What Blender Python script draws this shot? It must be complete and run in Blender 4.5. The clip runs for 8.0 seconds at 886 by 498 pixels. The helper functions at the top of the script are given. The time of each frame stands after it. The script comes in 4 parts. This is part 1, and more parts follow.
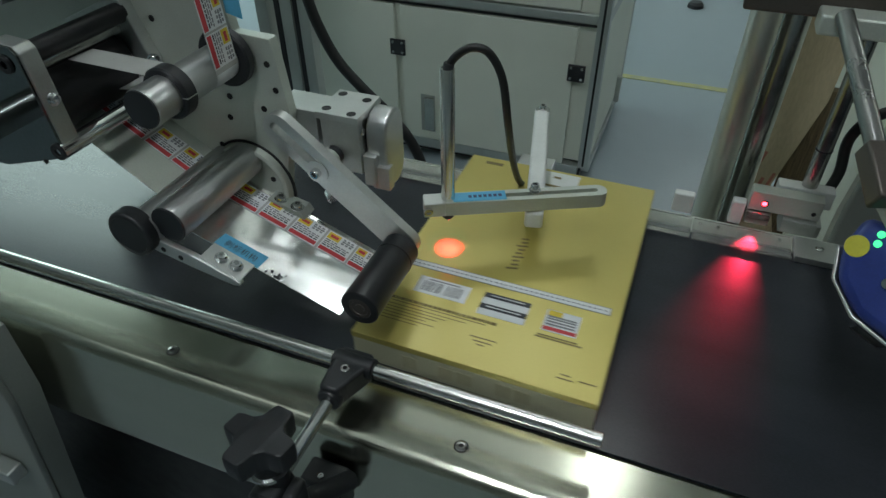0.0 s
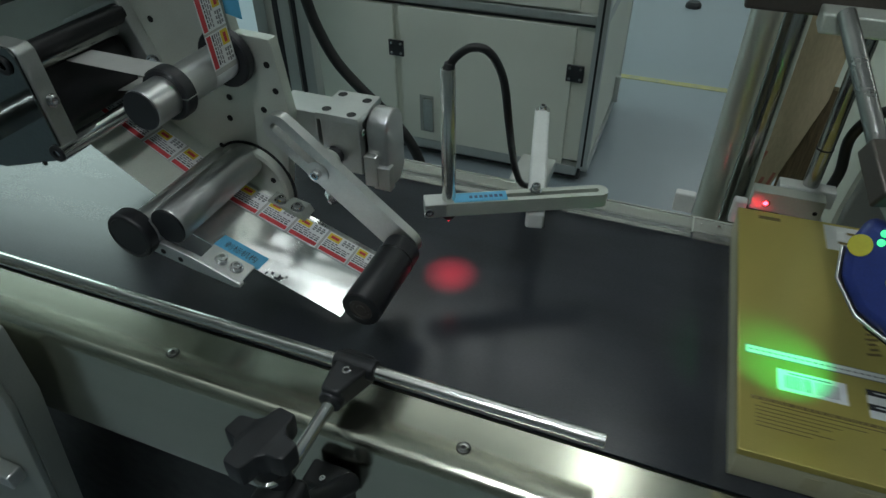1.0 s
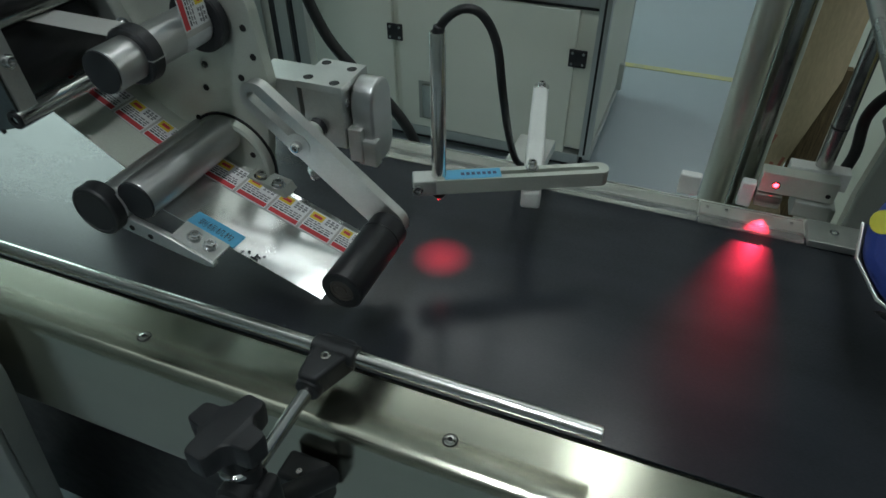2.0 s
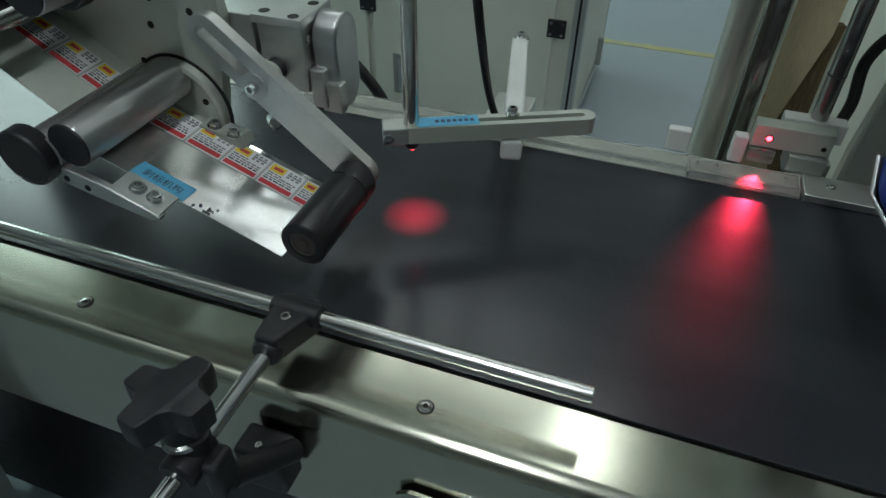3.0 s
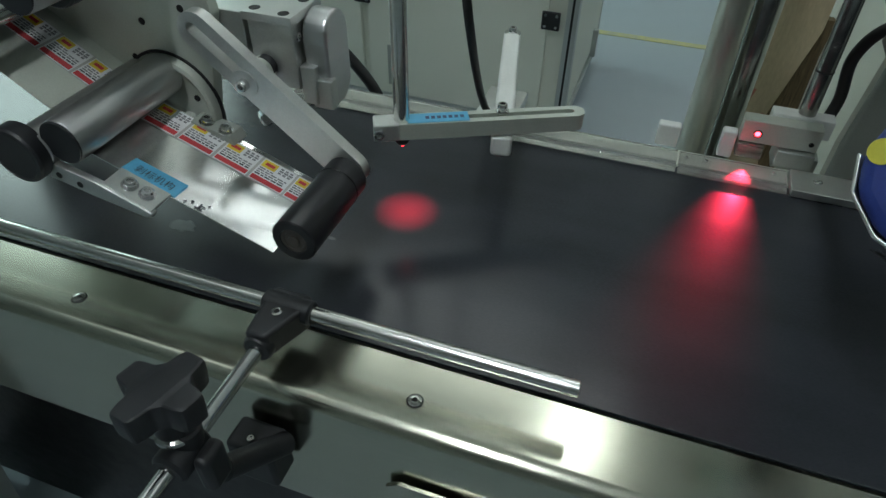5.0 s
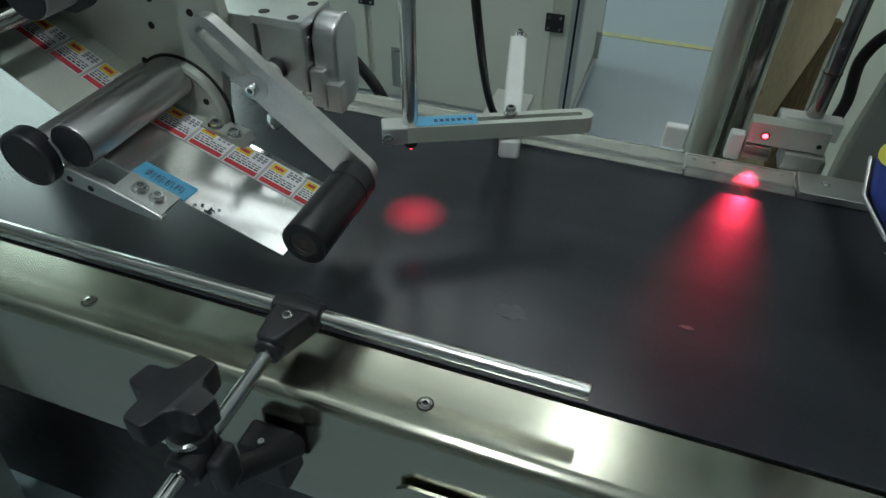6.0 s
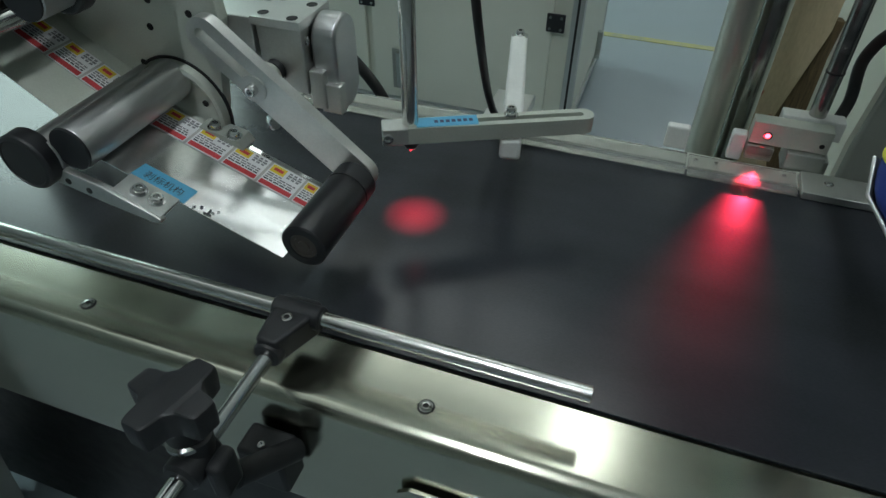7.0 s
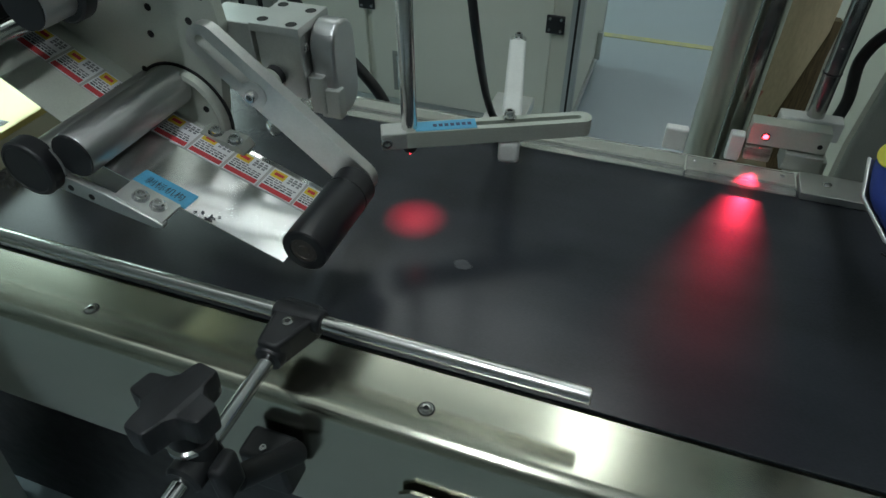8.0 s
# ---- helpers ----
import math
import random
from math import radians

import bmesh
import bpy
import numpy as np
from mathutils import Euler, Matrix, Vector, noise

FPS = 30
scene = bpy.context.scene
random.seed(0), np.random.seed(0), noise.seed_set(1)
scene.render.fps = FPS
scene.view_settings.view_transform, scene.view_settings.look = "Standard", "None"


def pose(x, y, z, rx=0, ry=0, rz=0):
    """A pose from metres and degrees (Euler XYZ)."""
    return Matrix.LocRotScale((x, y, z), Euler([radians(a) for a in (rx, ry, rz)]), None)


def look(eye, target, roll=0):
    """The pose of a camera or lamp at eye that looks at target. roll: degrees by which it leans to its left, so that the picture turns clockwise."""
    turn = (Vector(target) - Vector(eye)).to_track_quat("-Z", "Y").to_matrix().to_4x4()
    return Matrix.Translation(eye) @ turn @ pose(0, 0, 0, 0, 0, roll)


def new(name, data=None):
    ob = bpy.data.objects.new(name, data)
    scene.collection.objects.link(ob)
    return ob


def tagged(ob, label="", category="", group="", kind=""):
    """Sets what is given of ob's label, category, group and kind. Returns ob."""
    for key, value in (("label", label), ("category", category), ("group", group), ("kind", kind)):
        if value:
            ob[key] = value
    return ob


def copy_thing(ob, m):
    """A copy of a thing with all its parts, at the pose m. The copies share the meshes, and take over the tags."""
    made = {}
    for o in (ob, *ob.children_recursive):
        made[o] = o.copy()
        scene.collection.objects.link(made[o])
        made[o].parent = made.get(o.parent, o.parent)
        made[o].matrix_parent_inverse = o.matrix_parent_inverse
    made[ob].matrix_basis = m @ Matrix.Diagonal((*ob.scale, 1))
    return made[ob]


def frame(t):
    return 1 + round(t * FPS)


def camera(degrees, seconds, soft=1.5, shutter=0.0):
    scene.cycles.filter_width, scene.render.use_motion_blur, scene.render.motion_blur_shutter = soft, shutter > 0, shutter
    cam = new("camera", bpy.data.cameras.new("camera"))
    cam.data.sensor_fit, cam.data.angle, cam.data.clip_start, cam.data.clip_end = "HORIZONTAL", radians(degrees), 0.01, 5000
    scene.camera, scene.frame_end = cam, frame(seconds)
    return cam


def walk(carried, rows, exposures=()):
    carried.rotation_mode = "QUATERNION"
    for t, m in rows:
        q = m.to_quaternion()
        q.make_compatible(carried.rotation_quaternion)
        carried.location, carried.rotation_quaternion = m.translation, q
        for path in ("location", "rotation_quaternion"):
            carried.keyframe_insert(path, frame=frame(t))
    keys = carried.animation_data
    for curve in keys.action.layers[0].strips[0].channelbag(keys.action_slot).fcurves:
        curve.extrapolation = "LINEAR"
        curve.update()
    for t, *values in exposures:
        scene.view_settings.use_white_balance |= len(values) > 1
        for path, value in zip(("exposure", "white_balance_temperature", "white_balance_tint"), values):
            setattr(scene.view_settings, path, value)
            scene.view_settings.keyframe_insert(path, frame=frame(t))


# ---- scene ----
cam = camera(69.0, 8.0, 1.5, 0.3)
PATH = [
    (0, (0.139, 0.123, 1.435), (-0.433, 1.558, 0.164), -0.6),
    (0.5, (0.138, 0.125, 1.436), (-0.434, 1.558, 0.164), -0.8),
    (1, (0.135, 0.124, 1.433), (-0.433, 1.562, 0.164), -0.7),
    (1.5, (0.14, 0.126, 1.427), (-0.43, 1.562, 0.157), -0.7),
    (1.7, (0.141, 0.137, 1.415), (-0.439, 1.565, 0.141), -0.5),
    (2.8, (0.133, 0.182, 1.316), (-0.378, 1.607, 0.01), 0.4),
    (3, (0.135, 0.182, 1.313), (-0.366, 1.609, 0.004), 0.6),
    (3.5, (0.143, 0.184, 1.313), (-0.343, 1.606, -0.006), 0.6),
    (4, (0.142, 0.185, 1.316), (-0.334, 1.602, -0.013), 1.0),
    (4.5, (0.144, 0.184, 1.32), (-0.336, 1.596, -0.012), 1.0),
    (6, (0.135, 0.18, 1.324), (-0.356, 1.593, -0.003), 0.6),
    (6.5, (0.133, 0.182, 1.323), (-0.36, 1.594, -0.005), 0.5),
    (7, (0.135, 0.184, 1.322), (-0.362, 1.597, -0.004), 0.3),
    (7.5, (0.137, 0.182, 1.323), (-0.363, 1.596, 0.0), -0.0),
    (8, (0.139, 0.183, 1.327), (-0.366, 1.595, 0.004), -0.3),
]
walk(cam, [(t, look(eye, target, roll)) for t, eye, target, roll in PATH],
     [(0.0, 0.02), (0.5, -0.10), (1.0, -0.10), (1.5, -0.04), (2.8, 0.10), (3.5, 0.18), (4.5, 0.22), (6.0, 0.28), (7.0, 0.22), (8.0, 0.13)])

# ---- light ----
world = bpy.data.worlds.new("world")
world.use_nodes = True
scene.world = world
world.node_tree.nodes["Background"].inputs[0].default_value = (0.55, 0.62, 0.60, 1)
world.node_tree.nodes["Background"].inputs[1].default_value = 0.05
scene.view_settings.exposure = 0.0
LAMP_STRENGTH = 21.0

BELT = 0.802          # height of the belt's face
SPEED = 0.44          # metres a second


# ---- materials ----
def material(name, color, rough=0.5, metal=0.0, vary=0.08, scale=40.0, fine=400.0, bump=0.05, stretch=(1, 1, 1), rough_vary=0.08, specular=0.5, dirt=None, coat=0.0, coat_rough=0.03):
    m = bpy.data.materials.new(name)
    m.use_nodes = True
    nt = m.node_tree
    bsdf = nt.nodes["Principled BSDF"]
    bsdf.inputs["Metallic"].default_value = metal
    bsdf.inputs["Specular IOR Level"].default_value = specular
    bsdf.inputs["Coat Weight"].default_value = coat
    bsdf.inputs["Coat Roughness"].default_value = coat_rough
    tc = nt.nodes.new("ShaderNodeTexCoord")
    mp = nt.nodes.new("ShaderNodeMapping")
    mp.inputs["Scale"].default_value = stretch
    nt.links.new(tc.outputs["Object"], mp.inputs["Vector"])
    big = nt.nodes.new("ShaderNodeTexNoise")
    big.inputs["Scale"].default_value = scale
    big.inputs["Detail"].default_value = 5.0
    small = nt.nodes.new("ShaderNodeTexNoise")
    small.inputs["Scale"].default_value = fine
    small.inputs["Detail"].default_value = 3.0
    for n in (big, small):
        nt.links.new(mp.outputs[0], n.inputs["Vector"])
    mixed = nt.nodes.new("ShaderNodeMath")
    mixed.operation = "MULTIPLY_ADD"
    mixed.inputs[1].default_value = 0.6
    nt.links.new(big.outputs["Fac"], mixed.inputs[0])
    half = nt.nodes.new("ShaderNodeMath")
    half.operation = "MULTIPLY"
    half.inputs[1].default_value = 0.4
    nt.links.new(small.outputs["Fac"], half.inputs[0])
    nt.links.new(half.outputs[0], mixed.inputs[2])
    ramp = nt.nodes.new("ShaderNodeValToRGB")
    lo = [c * (1 - 2.2 * vary) for c in color]
    hi = [min(1.0, c * (1 + 2.2 * vary)) for c in color]
    ramp.color_ramp.elements[0].position, ramp.color_ramp.elements[1].position = 0.3, 0.7
    ramp.color_ramp.elements[0].color = (*(dirt or lo), 1)
    ramp.color_ramp.elements[1].color = (*hi, 1)
    nt.links.new(mixed.outputs[0], ramp.inputs[0])
    nt.links.new(ramp.outputs[0], bsdf.inputs["Base Color"])
    rr = nt.nodes.new("ShaderNodeMapRange")
    rr.inputs["From Min"].default_value, rr.inputs["From Max"].default_value = 0.3, 0.7
    rr.inputs["To Min"].default_value = max(0.02, rough - rough_vary)
    rr.inputs["To Max"].default_value = min(1.0, rough + rough_vary)
    nt.links.new(mixed.outputs[0], rr.inputs["Value"])
    nt.links.new(rr.outputs[0], bsdf.inputs["Roughness"])
    if bump:
        bp = nt.nodes.new("ShaderNodeBump")
        bp.inputs["Strength"].default_value = bump
        bp.inputs["Distance"].default_value = 0.0005
        nt.links.new(small.outputs["Fac"], bp.inputs["Height"])
        nt.links.new(bp.outputs[0], bsdf.inputs["Normal"])
    return m


def glowing(name, color, strength, base=(0.1, 0.1, 0.1)):
    m = bpy.data.materials.new(name)
    m.use_nodes = True
    b = m.node_tree.nodes["Principled BSDF"]
    b.inputs["Base Color"].default_value = (*base, 1)
    b.inputs["Emission Color"].default_value = (*color, 1)
    b.inputs["Emission Strength"].default_value = strength
    return m


def clear(name, color=(0.93, 0.96, 0.95), rough=0.05):
    m = bpy.data.materials.new(name)
    m.use_nodes = True
    b = m.node_tree.nodes["Principled BSDF"]
    b.inputs["Base Color"].default_value = (*color, 1)
    b.inputs["Roughness"].default_value = rough
    b.inputs["Transmission Weight"].default_value = 1.0
    b.inputs["IOR"].default_value = 1.45
    return m


def milky(name, color, rough, through_share):
    m = clear(name, color, rough)
    m.node_tree.nodes["Principled BSDF"].inputs["Transmission Weight"].default_value = through_share
    return m


STEEL = material("brushed_steel", (0.58, 0.585, 0.53), 0.34, 1.0, 0.03, 10, 260, 0.02, (0.10, 2.5, 2.5), 0.04)
SKIRT_STEEL = material("brushed_skirt_steel", (0.54, 0.54, 0.45), 0.21, 1.0, 0.03, 10, 260, 0.02, (0.10, 2.5, 2.5), 0.03)
BAR_STEEL = material("dull_bar_steel", (0.26, 0.26, 0.25), 0.30, 1.0, 0.03, 20, 300, 0.02)
JAW_STEEL = material("browned_clamp_steel", (0.10, 0.085, 0.075), 0.4, 0.5, 0.08, 30, 400, 0.05)
# base darkened to stand in for the dark room this polished face reflects
DARK_MIRROR = material("mirror_plate_with_dark_reflection", (0.17, 0.19, 0.19), 0.10, 1.0, 0.10, 8, 300, 0.0, (1, 1, 1), 0.03)
ROD_STEEL = material("ground_bar_steel", (0.76, 0.76, 0.72), 0.24, 1.0, 0.03, 20, 200, 0.01, (0.1, 1, 1), 0.03)
STEEL_TRAY = material("polished_steel_sheet", (0.84, 0.84, 0.83), 0.17, 0.95, 0.05, 26, 160, 0.02, (1, 1, 1), 0.06)
COLUMN_STEEL = material("brushed_column_steel", (0.66, 0.65, 0.58), 0.34, 0.8, 0.015, 14, 260, 0.02, (3, 3, 0.1), 0.02)
CHROME = material("chrome", (0.72, 0.72, 0.72), 0.12, 1.0, 0.03, 60, 500, 0.01, (1, 1, 1), 0.04)
CHROME_DARK = material("dark_bar_steel", (0.42, 0.42, 0.40), 0.2, 1.0, 0.05, 60, 500, 0.02)
ALU = material("milled_aluminium", (0.62, 0.63, 0.61), 0.38, 0.9, 0.05, 30, 500, 0.06, (1, 1, 1), 0.06)
ALU_PLATE = material("anodised_aluminium_plate", (0.58, 0.61, 0.55), 0.42, 0.45, 0.05, 12, 500, 0.05, (1, 1, 1), 0.06)
ALU_SATIN = material("satin_aluminium_roller", (0.60, 0.60, 0.60), 0.33, 0.95, 0.04, 20, 350, 0.06, (3, 0.3, 3), 0.05)
BELT_MAT = material("dark_rubber_belt", (0.028, 0.031, 0.038), 0.24, 0.0, 0.12, 9, 600, 0.01, (0.4, 1.4, 1), 0.02, 0.38)
BLACK = material("black_moulded_plastic", (0.018, 0.019, 0.022), 0.42, 0.0, 0.15, 40, 700, 0.12)
BLACK_SATIN = material("black_anodised_metal", (0.016, 0.016, 0.018), 0.36, 0.3, 0.1, 40, 600, 0.05)
RUBBER = material("black_rubber_roller", (0.014, 0.014, 0.017), 0.34, 0.0, 0.15, 30, 500, 0.06)
CABLE = material("black_cable_sheath", (0.012, 0.012, 0.013), 0.45, 0.0, 0.1, 60, 600, 0.05)
# near-black painted for the shade in holes, sockets, slots and grooves; also the seals
DARK = material("dark_recess", (0.008, 0.008, 0.008), 0.7, 0.0, 0.1)
CABINET = material("warm_grey_powder_coat", (0.77, 0.79, 0.70), 0.5, 0.0, 0.03, 3, 500, 0.08)
PROFILE = material("aluminium_profile", (0.58, 0.60, 0.58), 0.42, 0.8, 0.04, 12, 400, 0.05, (2, 2, 0.3))
FRAME_PAINT = material("grey_painted_frame", (0.33, 0.35, 0.32), 0.5, 0.0, 0.05, 8, 400, 0.06)
WHITE_PLASTIC = material("white_plastic", (0.70, 0.71, 0.69), 0.45, 0.0, 0.04, 30, 400, 0.04)
RAIL_CLEAR = milky("hazy_acrylic", (0.95, 0.95, 0.92), 0.05, 0.88)
ACRYLIC = clear("clear_acrylic", (0.92, 0.95, 0.93), 0.08)
FLOOR = material("blue_grey_epoxy", (0.34, 0.40, 0.44), 0.3, 0.0, 0.010, 1.2, 9, 0.0, (1, 1, 1), 0.015)
YELLOW = material("worn_yellow_paint", (0.50, 0.47, 0.14), 0.5, 0.0, 0.10, 14, 120, 0.05, dirt=(0.33, 0.36, 0.30))
WALL = material("pale_wall_paint", (0.55, 0.57, 0.55), 0.7, 0.0, 0.04, 2, 200, 0.05)
CEILING = material("white_ceiling", (0.66, 0.67, 0.66), 0.8, 0.0, 0.06, 2, 100, 0.05)
CARD = material("brown_corrugated_board", (0.50, 0.40, 0.27), 0.75, 0.0, 0.10, 10, 200, 0.15, (1, 1, 0.3))
CARD_EDGE = material("corrugated_board_edge", (0.14, 0.10, 0.055), 0.85, 0.0, 0.3, 60, 500, 0.4, (6, 6, 0.3))
PRINT_RED = material("faded_red_print", (0.42, 0.16, 0.12), 0.75, 0.0, 0.15, 60)
GOLD = material("gold_metallic_board", (0.60, 0.50, 0.14), 0.34, 0.6, 0.04, 6, 500, 0.05, (1, 1, 1), 0.04, coat=0.8, coat_rough=0.24)
GOLD_SIDE = material("pale_gold_board", (0.66, 0.63, 0.45), 0.42, 0.35, 0.04, 6, 500, 0.05)
SIDE_INK = material("pale_gold_ink", (0.58, 0.54, 0.36), 0.42, 0.35, 0.04, 60)
GOLD_INK = material("brown_gold_ink", (0.20, 0.15, 0.05), 0.45, 0.2, 0.08, 60)
PAPER = material("white_label_paper", (0.78, 0.79, 0.80), 0.45, 0.0, 0.03, 60, 500, 0.03)
LINER = material("grey_release_liner", (0.46, 0.46, 0.44), 0.35, 0.0, 0.04, 40, 500, 0.03)
INK = material("black_ink", (0.03, 0.03, 0.04), 0.5, 0.0, 0.1)
INK_GREY = material("grey_ink", (0.22, 0.22, 0.24), 0.5, 0.0, 0.1)
INK_RED = material("red_ink", (0.60, 0.05, 0.06), 0.5, 0.0, 0.06, 90)
INK_YELLOW = material("yellow_ink", (0.78, 0.58, 0.05), 0.5, 0.0, 0.06, 90)
INK_BLUE = material("navy_ink", (0.04, 0.05, 0.13), 0.5, 0.0, 0.08, 90)
TAG_BLUE = material("blue_tape", (0.10, 0.40, 0.62), 0.4, 0.0, 0.05, 60)
SCAN_BLUE = material("dark_blue_plastic", (0.025, 0.045, 0.22), 0.35, 0.0, 0.08, 40, 500, 0.05)
SCAN_YELLOW = material("yellow_sticker", (0.60, 0.55, 0.06), 0.45, 0.0, 0.04, 60)
RED_LED = glowing("red_led", (1.0, 0.03, 0.05), 16.0)
GREEN_LED = glowing("green_led", (0.05, 1.0, 0.30), 1.6)
PANEL_GLOW = glowing("lamp_panel", (0.76, 1.0, 0.96), 5.4, (0.8, 0.8, 0.8))
# weak glow of the two added softboxes
WIDE_FILL_GLOW = glowing("wide_fill_panel", (0.92, 1.0, 0.96), 0.5, (0.8, 0.8, 0.8))
# glow of the strips added on top of the lamps for ambient light
CEILING_FILL_GLOW = glowing("ceiling_fill_glow", (0.90, 1.0, 0.97), 5.0, (0.8, 0.8, 0.8))
CROSS_GLOW = glowing("lamp_cross_batten", (0.90, 1.0, 0.97), 18.0, (0.8, 0.8, 0.8))
BROAD_GLOW = glowing("lamp_broad_batten", (0.92, 1.0, 0.97), 3.6, (0.8, 0.8, 0.8))
LONG_GLOW = glowing("lamp_long_batten", (0.90, 1.0, 1.02), 92.0, (0.8, 0.8, 0.8))
TUBE_GLOW = glowing("lamp_tube", (0.90, 1.0, 0.97), LAMP_STRENGTH, (0.8, 0.8, 0.8))
SCUFF = material("pale_scuff", (0.062, 0.065, 0.072), 0.4, 0.0, 0.2, 80, 500, 0.1, dirt=(0.036, 0.038, 0.044))


# ---- shapes ----
def empty_thing(name, at, label, category, group="", kind=""):
    ob = new(name)
    ob.empty_display_size = 0.02
    ob.location = at
    ob["base"] = tuple(at)
    return tagged(ob, label, category, group, kind)


def base_of(ob):
    while ob.parent:
        ob = ob.parent
    return Vector(ob["base"]) if "base" in ob else Vector((0, 0, 0))


def part(name, bm, mat, parent=None, label="", smooth=True):
    """One mesh under a thing; its vertices are given in world places."""
    if parent is not None:
        bmesh.ops.translate(bm, verts=bm.verts, vec=-base_of(parent))
    me = bpy.data.meshes.new(name)
    bmesh.ops.recalc_face_normals(bm, faces=bm.faces)
    flat = [f.material_index == 1 for f in bm.faces]
    for f in bm.faces:
        f.material_index = 0
    bm.to_mesh(me)
    bm.free()
    me.materials.append(mat)
    if smooth:
        me.set_sharp_from_angle(angle=radians(32))
        for p, is_flat in zip(me.polygons, flat):
            p.use_smooth = not is_flat
    ob = new(name, me)
    if parent is not None:
        ob.parent = parent
    if label:
        tagged(ob, label)
    return ob


def round_edges(bm, bevel):
    """Rounds all edges; the faces that stay are marked as flat."""
    for f in bm.faces:
        f.material_index = 1
    bmesh.ops.bevel(bm, geom=bm.edges[:], offset=bevel, segments=3 if bevel >= 0.003 else 2, affect="EDGES", profile=0.5, material=0)


def block(x0, x1, y0, y1, z0, z1, bevel=0.0015, m=None):
    bm = bmesh.new()
    bmesh.ops.create_cube(bm, size=1)
    bmesh.ops.scale(bm, verts=bm.verts, vec=(x1 - x0, y1 - y0, z1 - z0))
    bmesh.ops.translate(bm, verts=bm.verts, vec=((x0 + x1) / 2, (y0 + y1) / 2, (z0 + z1) / 2))
    if bevel:
        round_edges(bm, bevel)
    if m is not None:
        bmesh.ops.transform(bm, verts=bm.verts, matrix=m)
    return bm


def turn_to(p, way):
    """A matrix that carries the z axis onto way, at p."""
    return Matrix.Translation(p) @ Vector(way).to_track_quat("Z", "Y").to_matrix().to_4x4()


def lathe(profile, p, way, segs=28):
    """Rings of (radius, height) turned about the axis way from p."""
    bm = bmesh.new()
    rings = []
    for r, h in profile:
        if r < 1e-6:
            rings.append([bm.verts.new((0, 0, h))])
        else:
            rings.append([bm.verts.new((r * math.cos(2 * math.pi * k / segs), r * math.sin(2 * math.pi * k / segs), h)) for k in range(segs)])
    for a, b in zip(rings, rings[1:]):
        for k in range(segs):
            q = [a[k % len(a)], a[(k + 1) % len(a)], b[(k + 1) % len(b)], b[k % len(b)]]
            q = [v for i, v in enumerate(q) if v not in q[:i]]
            if len(q) > 2:
                bm.faces.new(q)
    bmesh.ops.transform(bm, verts=bm.verts, matrix=turn_to(p, way))
    return bm


def rod(p, q, r, bevel=0.0008, segs=28):
    p, q = Vector(p), Vector(q)
    n = (q - p).length
    return lathe([(0, 0), (r - bevel, 0), (r, bevel), (r, n - bevel), (r - bevel, n), (0, n)], p, q - p, segs)


def pipe(p, q, r, wall=0.002, segs=28):
    p, q = Vector(p), Vector(q)
    n = (q - p).length
    return lathe([(r - wall, 0.03), (r - wall, 0), (r, 0), (r, n), (r - wall, n), (r - wall, n - 0.03)], p, q - p, segs)


def cap_screw(p, way, r=0.005, h=0.005):
    """Socket-head screw: rounded head, hollow hexagon."""
    return lathe([(r, 0), (r, h * 0.75), (r * 0.82, h), (r * 0.52, h), (r * 0.50, h * 0.35), (0, h * 0.3)], p, way, 20)


def washer(p, way, r, h=0.0016):
    return lathe([(0, 0), (r, 0), (r, h), (0, h)], p, way, 24)


def prism(outline, y0, y1, bevel=0.001, m=None):
    """An outline in x and z, carried from y0 to y1."""
    bm = bmesh.new()
    f = bm.faces.new([bm.verts.new((x, y0, z)) for x, z in outline])
    r = bmesh.ops.extrude_face_region(bm, geom=[f])
    bmesh.ops.translate(bm, verts=[v for v in r["geom"] if isinstance(v, bmesh.types.BMVert)], vec=(0, y1 - y0, 0))
    if bevel:
        round_edges(bm, bevel)
    if m is not None:
        bmesh.ops.transform(bm, verts=bm.verts, matrix=m)
    return bm


def smooth_line(points, steps=8):
    pts = [Vector(p) for p in points]
    pts = [pts[0] * 2 - pts[1]] + pts + [pts[-1] * 2 - pts[-2]]
    line = []
    for a, b, c, d in zip(pts, pts[1:], pts[2:], pts[3:]):
        for k in range(steps):
            t = k / steps
            line.append(0.5 * (2 * b + (c - a) * t + (2 * a - 5 * b + 4 * c - d) * t * t + (3 * b - a - 3 * c + d) * t ** 3))
    line.append(pts[-2])
    return line


def hose(points, r, segs=20, steps=8):
    line = smooth_line(points, steps)
    bm = bmesh.new()
    rings = []
    side = Vector((0.3, 0.5, 0.8))
    for k, p in enumerate(line):
        way = (line[min(k + 1, len(line) - 1)] - line[max(k - 1, 0)]).normalized()
        side = (side - way * side.dot(way)).normalized()
        up = way.cross(side)
        rings.append([bm.verts.new(p + r * (side * math.cos(2 * math.pi * j / segs) + up * math.sin(2 * math.pi * j / segs))) for j in range(segs)])
    for a, b in zip(rings, rings[1:]):
        for j in range(segs):
            bm.faces.new((a[j], a[(j + 1) % segs], b[(j + 1) % segs], b[j]))
    bm.faces.new(rings[0])
    bm.faces.new(rings[-1])
    return bm


def stadium(a, b, r, n=10):
    """A long round-ended loop between the points a and b of a plane."""
    a, b = Vector(a), Vector(b)
    t = math.atan2(b[1] - a[1], b[0] - a[0])
    loop = []
    for c, start in ((b, t - math.pi / 2), (a, t + math.pi / 2)):
        for k in range(n + 1):
            g = start + math.pi * k / n
            loop.append((c[0] + r * math.cos(g), c[1] + r * math.sin(g)))
    return loop


